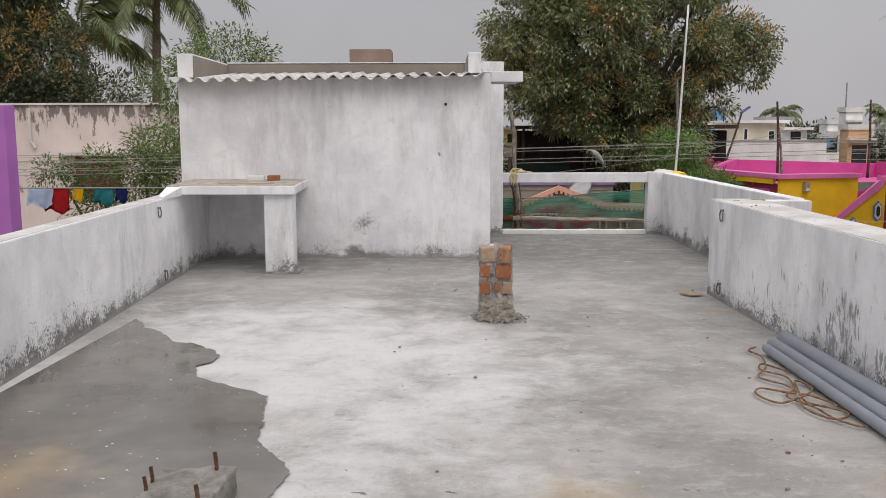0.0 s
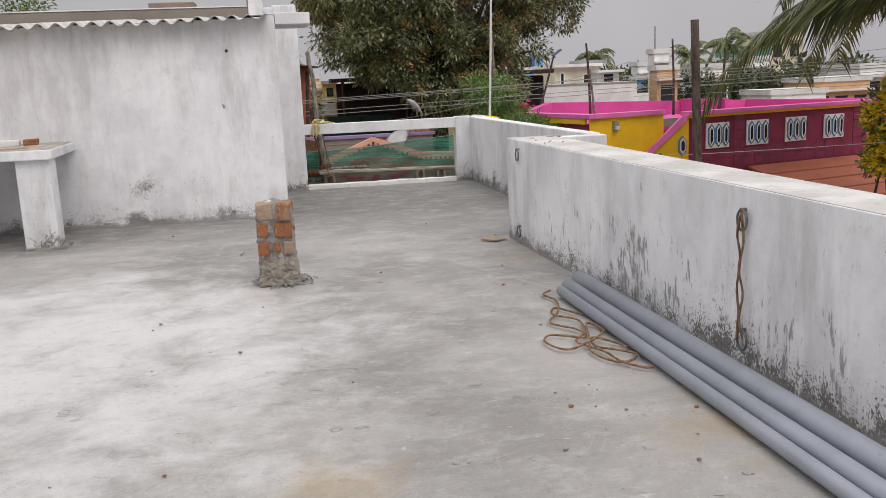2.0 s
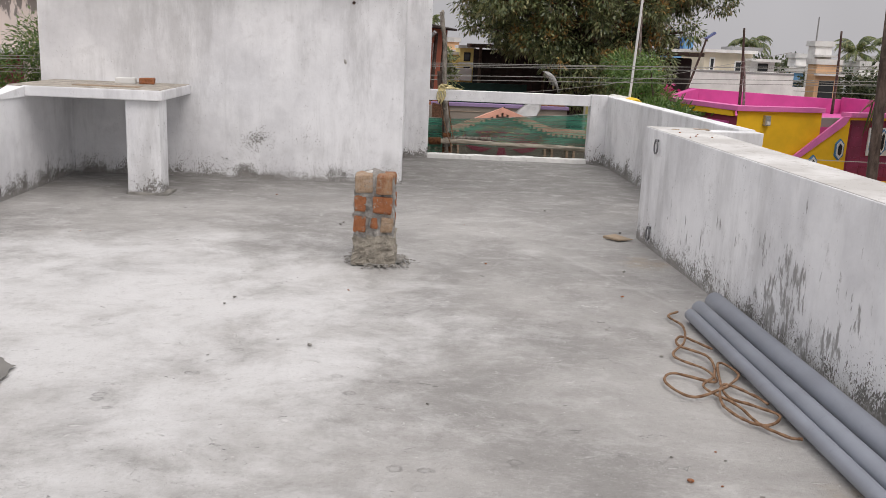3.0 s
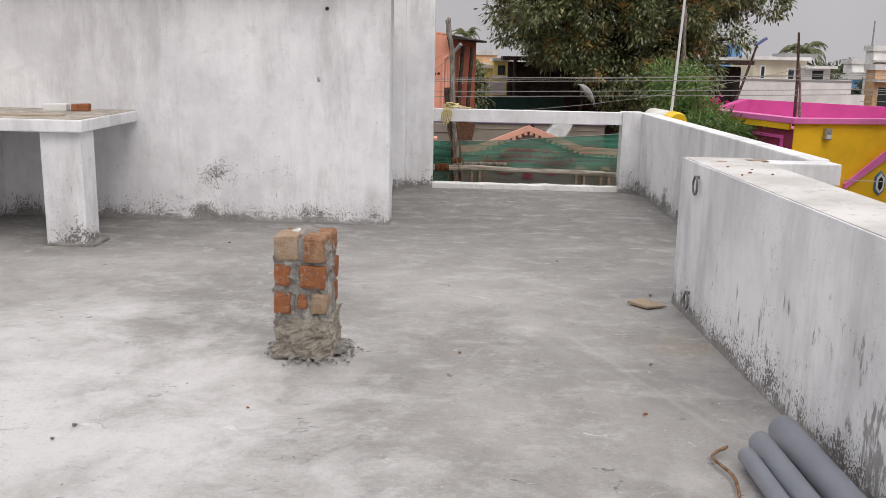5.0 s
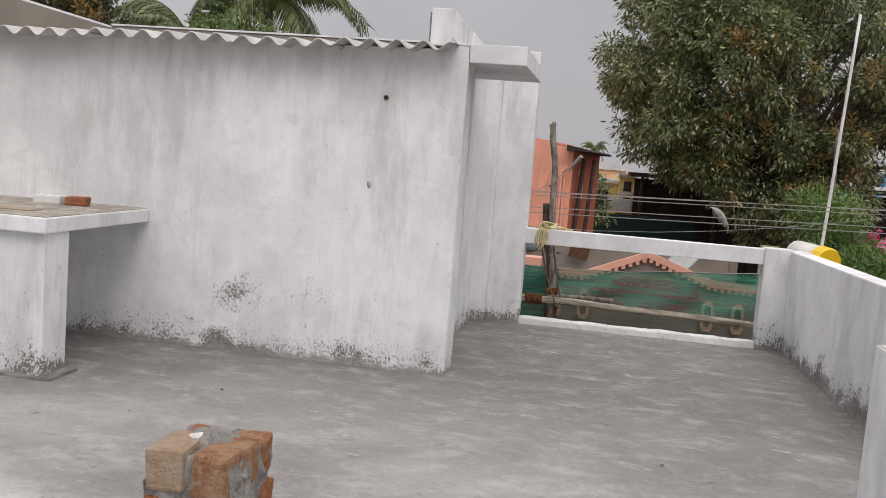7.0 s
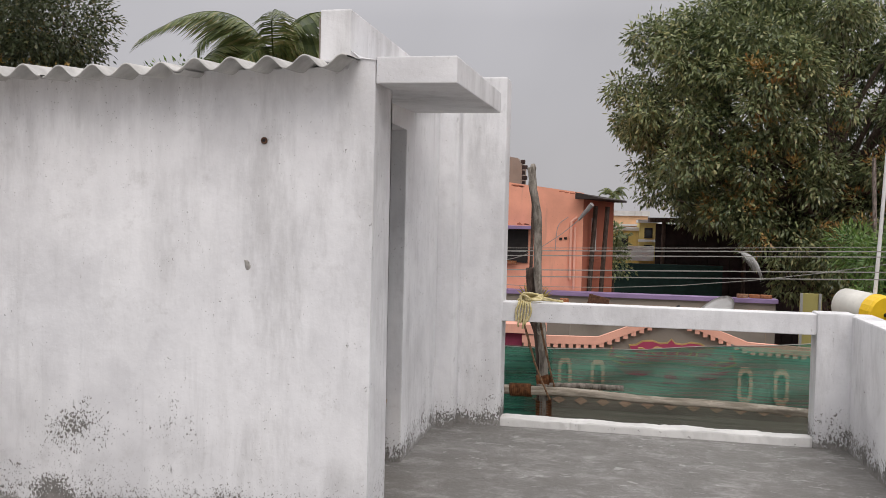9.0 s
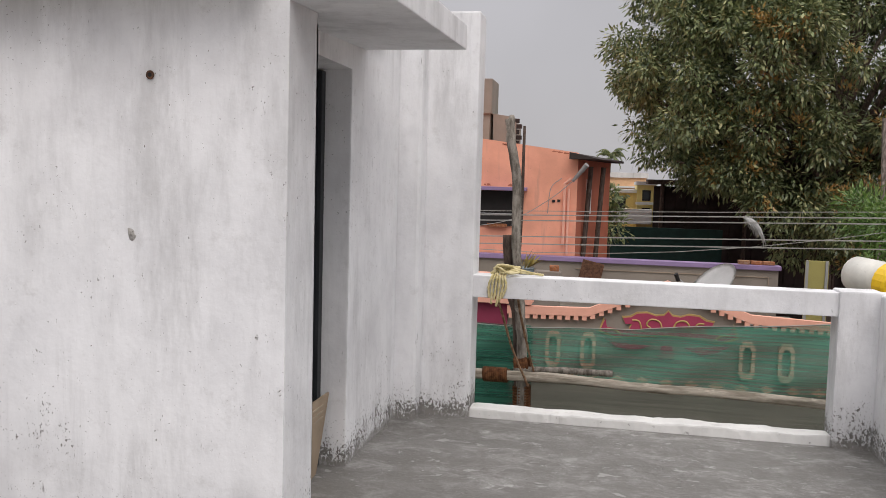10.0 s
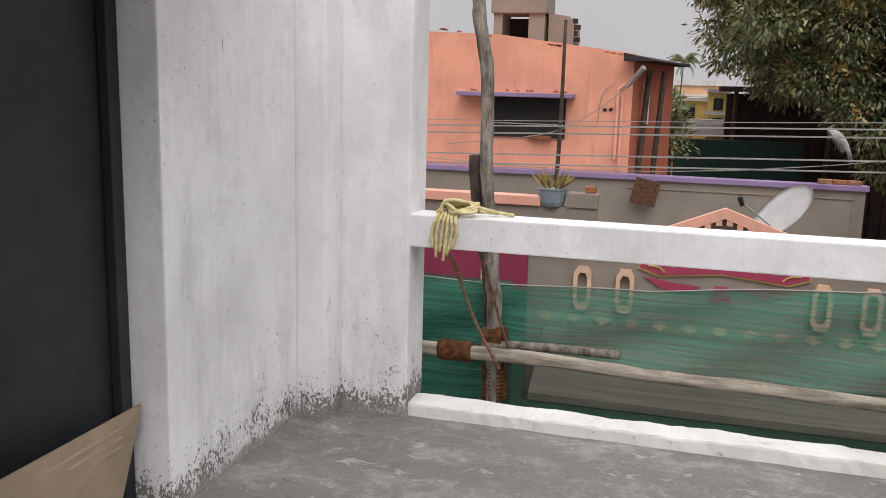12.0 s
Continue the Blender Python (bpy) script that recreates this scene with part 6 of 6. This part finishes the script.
dry = frond_bm(9, 1.5, 0.3, 1.1)
bmesh.ops.transform(dry, matrix=pose(3.85, 24.0, 0.98, 0, 0, 8) @ Matrix.Scale(0.36, 4), verts=dry.verts)
tagged(part("dried_frond", dry, plain("bleached_frond", (0.34, 0.34, 0.33), 0.8)), "bleached dry palm frond hanging under the tree", "dry frond")


def palm(x, y, top, scale, seed, label, lean=0.3, count=18, up=-52, down=14):
    t = thing("coconut_palm", label, "palm tree", "coconut palms", at=(x, y, GROUND))
    rnd = random.Random(seed)
    part("trunk", tube(curve([(x - lean, y, GROUND), (x - lean * 0.3, y, (GROUND + top) / 2), (x, y, top)], 6), [0.17 * scale * (1 - 0.03 * i) for i in range(13)], 10, None, 0.06), PALMBARK, t, "", True)
    for i in range(count):
        f_ = new("frond", FROND[(i * 2 + i // 3) % 3])
        adopt(f_, t)
        k = scale * rnd.uniform(0.85, 1.1)
        f_.matrix_basis = Matrix.Translation((x, y, top)) @ pose(0, 0, 0, rnd.uniform(-15, 15), rnd.uniform(up, down), i * 137.5 + rnd.uniform(-12, 12)) @ Matrix.Scale(k, 4)
    return t


palm(-15.4, 47.0, 9.0, 1.75, 1, "tall coconut palm behind the peach wall", 0.8)
palm(-19.0, 46.0, 6.4, 1.5, 2, "coconut palm with drooping dark fronds", 0.4)
palm(13.3, 15.8, 2.95, 1.45, 3, "coconut palm with long hanging fronds beside the maroon house", 0.5, 30, -52, -6)
palm(17.6, 46.5, 2.3, 0.42, 4, "small coconut palm in the distance", 0.3, 14)
palm(1.2, 52, 2.9, 0.28, 5, "small coconut palm in the distance", 0.3, 14)
palm(29.8, 55, 3.0, 0.6, 6, "small coconut palm in the distance", 0.3, 14)
palm(24.9, 50, 2.2, 0.5, 7, "small coconut palm in the distance", 0.3, 14)
palm(31.5, 57, 2.6, 0.5, 8, "small coconut palm in the distance", 0.3, 14)


# ---- distance ----
def far_house(x, y, w, d, top, mat, label, storeys=2, bays=3, tank=False):
    h = thing("distant_house", label, "house", "distant houses", at=(x, y, GROUND))
    part("wall", box((x, y, GROUND), (x + w, y + d, top)), mat, h)
    part("parapet", box((x - 0.1, y - 0.1, top + 0.003), (x + w + 0.1, y + d + 0.1, top + 0.28)), OFFWHITE, h)
    for s in range(storeys):
        z = top - 1.9 - 2.6 * s
        part("ledge", box((x - 0.1, y - 0.45, z + 1.35), (x + w + 0.1, y - 0.003, z + 1.45)), OFFWHITE, h)
        for b in range(bays):
            cx = x + w * (b + 0.5) / bays
            house_window("window", cx - 0.45, cx + 0.45, z, z + 1.15, y, h, mat)
    if tank:
        part("stair_head", box((x + w * 0.55, y + 0.6, top + 0.1), (x + w * 0.9, y + d * 0.6, top + 1.0)), mat, h)
        part("tank", tube([(x + w * 0.3, y + 1, top + 0.3), (x + w * 0.3, y + 1, top + 0.8), (x + w * 0.3, y + 1, top + 0.95)], [0.35, 0.35, 0.18], 14), DARK, h, "black water tank")
    return h


SKYBLUE = paint("blue_far_paint", (0.16, 0.36, 0.6))
PEACHFAR = paint("peach_far_paint", (0.68, 0.42, 0.24))
GREENFAR = paint("green_far_paint", (0.1, 0.24, 0.19))
CREAMFAR = paint("cream_far_paint", (0.72, 0.64, 0.5), amount=0.25)
# x, y, width, depth, top, paint, label, storeys, bays, stair head and tank
for x, y, w_, d_, top, m, lab, st, ba, tk_ in (
        (15.1, 52, 1.6, 4, 1.75, SKYBLUE, "pale blue house beyond a white wall", 1, 1, True),
        (23.7, 55, 1.1, 1.2, 1.85, CLEAN, "small white house in the distance", 1, 1, False),
        (21.6, 51, 0.9, 1.2, 1.0, SKYBLUE, "low blue painted house in the distance", 1, 1, False),
        (20.95, 46, 1.2, 1.0, 1.5, PEACHFAR, "narrow peach house in the distance", 2, 1, False),
        (21.9, 48.5, 0.9, 0.9, 2.45, CLEAN, "white stair tower behind a peach house", 1, 1, False),
        (24.7, 49, 2.1, 2, 1.5, CLEAN, "grey white house in the distance", 2, 2, False),
        (31.4, 58, 3.4, 5, 1.95, CLEAN, "white house under a green roof", 1, 3, False),
        (39.5, 66, 3.0, 5, 4.0, CREAMFAR, "tall cream house in the distance", 3, 2, False),
        (26.0, 43, 3.2, 3, -0.05, CLEAN, "low white house with many windows", 1, 4, False),
        (30.4, 46, 3.6, 3, 0.45, PEACHFAR, "peach house half hidden by palms", 2, 3, False),
        (35.5, 49, 6.0, 5, 1.1, CLEAN, "white house half hidden by palms", 2, 3, False),
        (27.2, 60, 2.2, 4, 1.55, CREAMFAR, "cream house between distant trees", 2, 2, False),
        (0.9, 56, 2.2, 5, 1.9, PEACHFAR, "peach house beyond the yellow one", 1, 2, False)):
    far_house(x, y, w_, d_, top, m, lab, st, ba, tk_)
gr = thing("green_roof", "long green sheet roof on a distant house", "roof", at=(33.5, 60, 2.2))
part("sheet", prism([(32.2, 58.4), (35.2, 58.4), (35.2, 61), (32.2, 61)], 2.24, [2.75, 2.75, 2.95, 2.95]), GREENFAR, gr)

# the long white house over the magenta roof: a low wall, a set-back upper room with ledges
wh = thing("white_flat_house", "long low white house with a cream upper room", "house", at=(13.8, 38, GROUND))
part("front_wall", box((11.0, 38.0, GROUND), (16.4, 38.25, 1.08)), CLEAN, wh)
part("wall_end", box((16.4, 38.1, GROUND), (17.0, 38.3, 0.52)), CLEAN, wh)
part("roof_slab", box((11.0, 38.25, GROUND), (16.4, 46.0, 0.55)), GREYPAINT, wh)
part("upper_room", box((13.5, 41.0, 0.55), (15.7, 44.5, 1.82)), CREAMFAR, wh)
part("stair_room", box((15.4, 40.4, 0.55), (16.5, 43.5, 1.5)), CLEAN, wh)
part("roof_ledge", box((13.4, 40.7, 1.823), (15.8, 44.6, 1.96)), CLEAN, wh)
part("roof_ledge", box((15.3, 40.0, 1.503), (16.62, 43.6, 1.62)), CLEAN, wh)
part("parapet", box((14.9, 41.4, 1.963), (16.3, 43.0, 2.12)), GREYPAINT, wh)
house_window("window", 15.75, 16.2, 0.75, 1.42, 40.4, wh, DARK)
house_window("window", 14.9, 15.25, 0.95, 1.5, 41.0, wh, CLEAN)
house_window("window", 13.75, 14.0, 1.0, 1.6, 41.0, wh, CLEAN)
part("grey_top_band", box((11.0, 37.985, 0.98), (16.4, 37.998, 1.06)), GREYPAINT, wh)
tk2 = thing("blue_water_tank", "small blue water tank on a far roof", "water tank", at=(15.6, 52.6, 1.9))
part("tank", tube([(15.9, 53, 2.03), (15.9, 53, 2.5), (15.9, 53, 2.6)], [0.3, 0.3, 0.16], 14), plain("blue_tank_plastic", (0.05, 0.13, 0.3), 0.4), tk2)
part("stand", box((15.5, 52.6, 1.75), (16.3, 53.4, 2.028)), GREYPAINT, tk2)
for x, y, z, k, sd in ((19.2, 48, 0.9, 0.8, 41), (22.9, 50, 0.4, 0.7, 42), (23.6, 46.5, 0.7, 0.9, 43), (27.6, 52, 1.0, 1.1, 44), (29.6, 50, 0.6, 1.0, 45), (33.0, 52, 0.8, 1.1, 46), (18.2, 52, 0.9, 0.7, 47)):
    bush("roadside_tree", "small dark tree between distant houses", [(x, y, z, k, k, k * 0.8), (x + 0.7 * k, y, z - 0.6 * k, k * 0.9, k, k * 0.7), (x - 0.7 * k, y, z - 0.5 * k, k * 0.8, k, k * 0.7), (x + 0.2, y, z - 1.4 * k, k, k, k)], 130, DARKLEAF, sd, 0.3, 0.07, (x, y, GROUND), "tree", 0.4, 16)
mast = thing("radio_mast", "thin distant radio mast", "mast", at=(40.5, 90, GROUND))
part("shaft", tube([(40.5, 90, GROUND), (40.5, 90, 6.2)], [0.15, 0.06], 6), GREYPAINT, mast)
trees = []
rr = random.Random(8)
for i in range(170):
    a = rr.uniform(-0.75, 1.1)
    r = rr.uniform(62, 130)
    trees.append((r * math.sin(a), r * math.cos(a), rr.uniform(-1.6, 0.6), rr.uniform(2, 4.5), rr.uniform(2, 4), rr.uniform(0.9, 1.7)))
tagged(crown("far_woods", trees, 5200, DARKLEAF, None, 0.55, 0.16, 31, -0.2, 22, 1.0), "dark green trees along the skyline", "trees", kind="stuff")
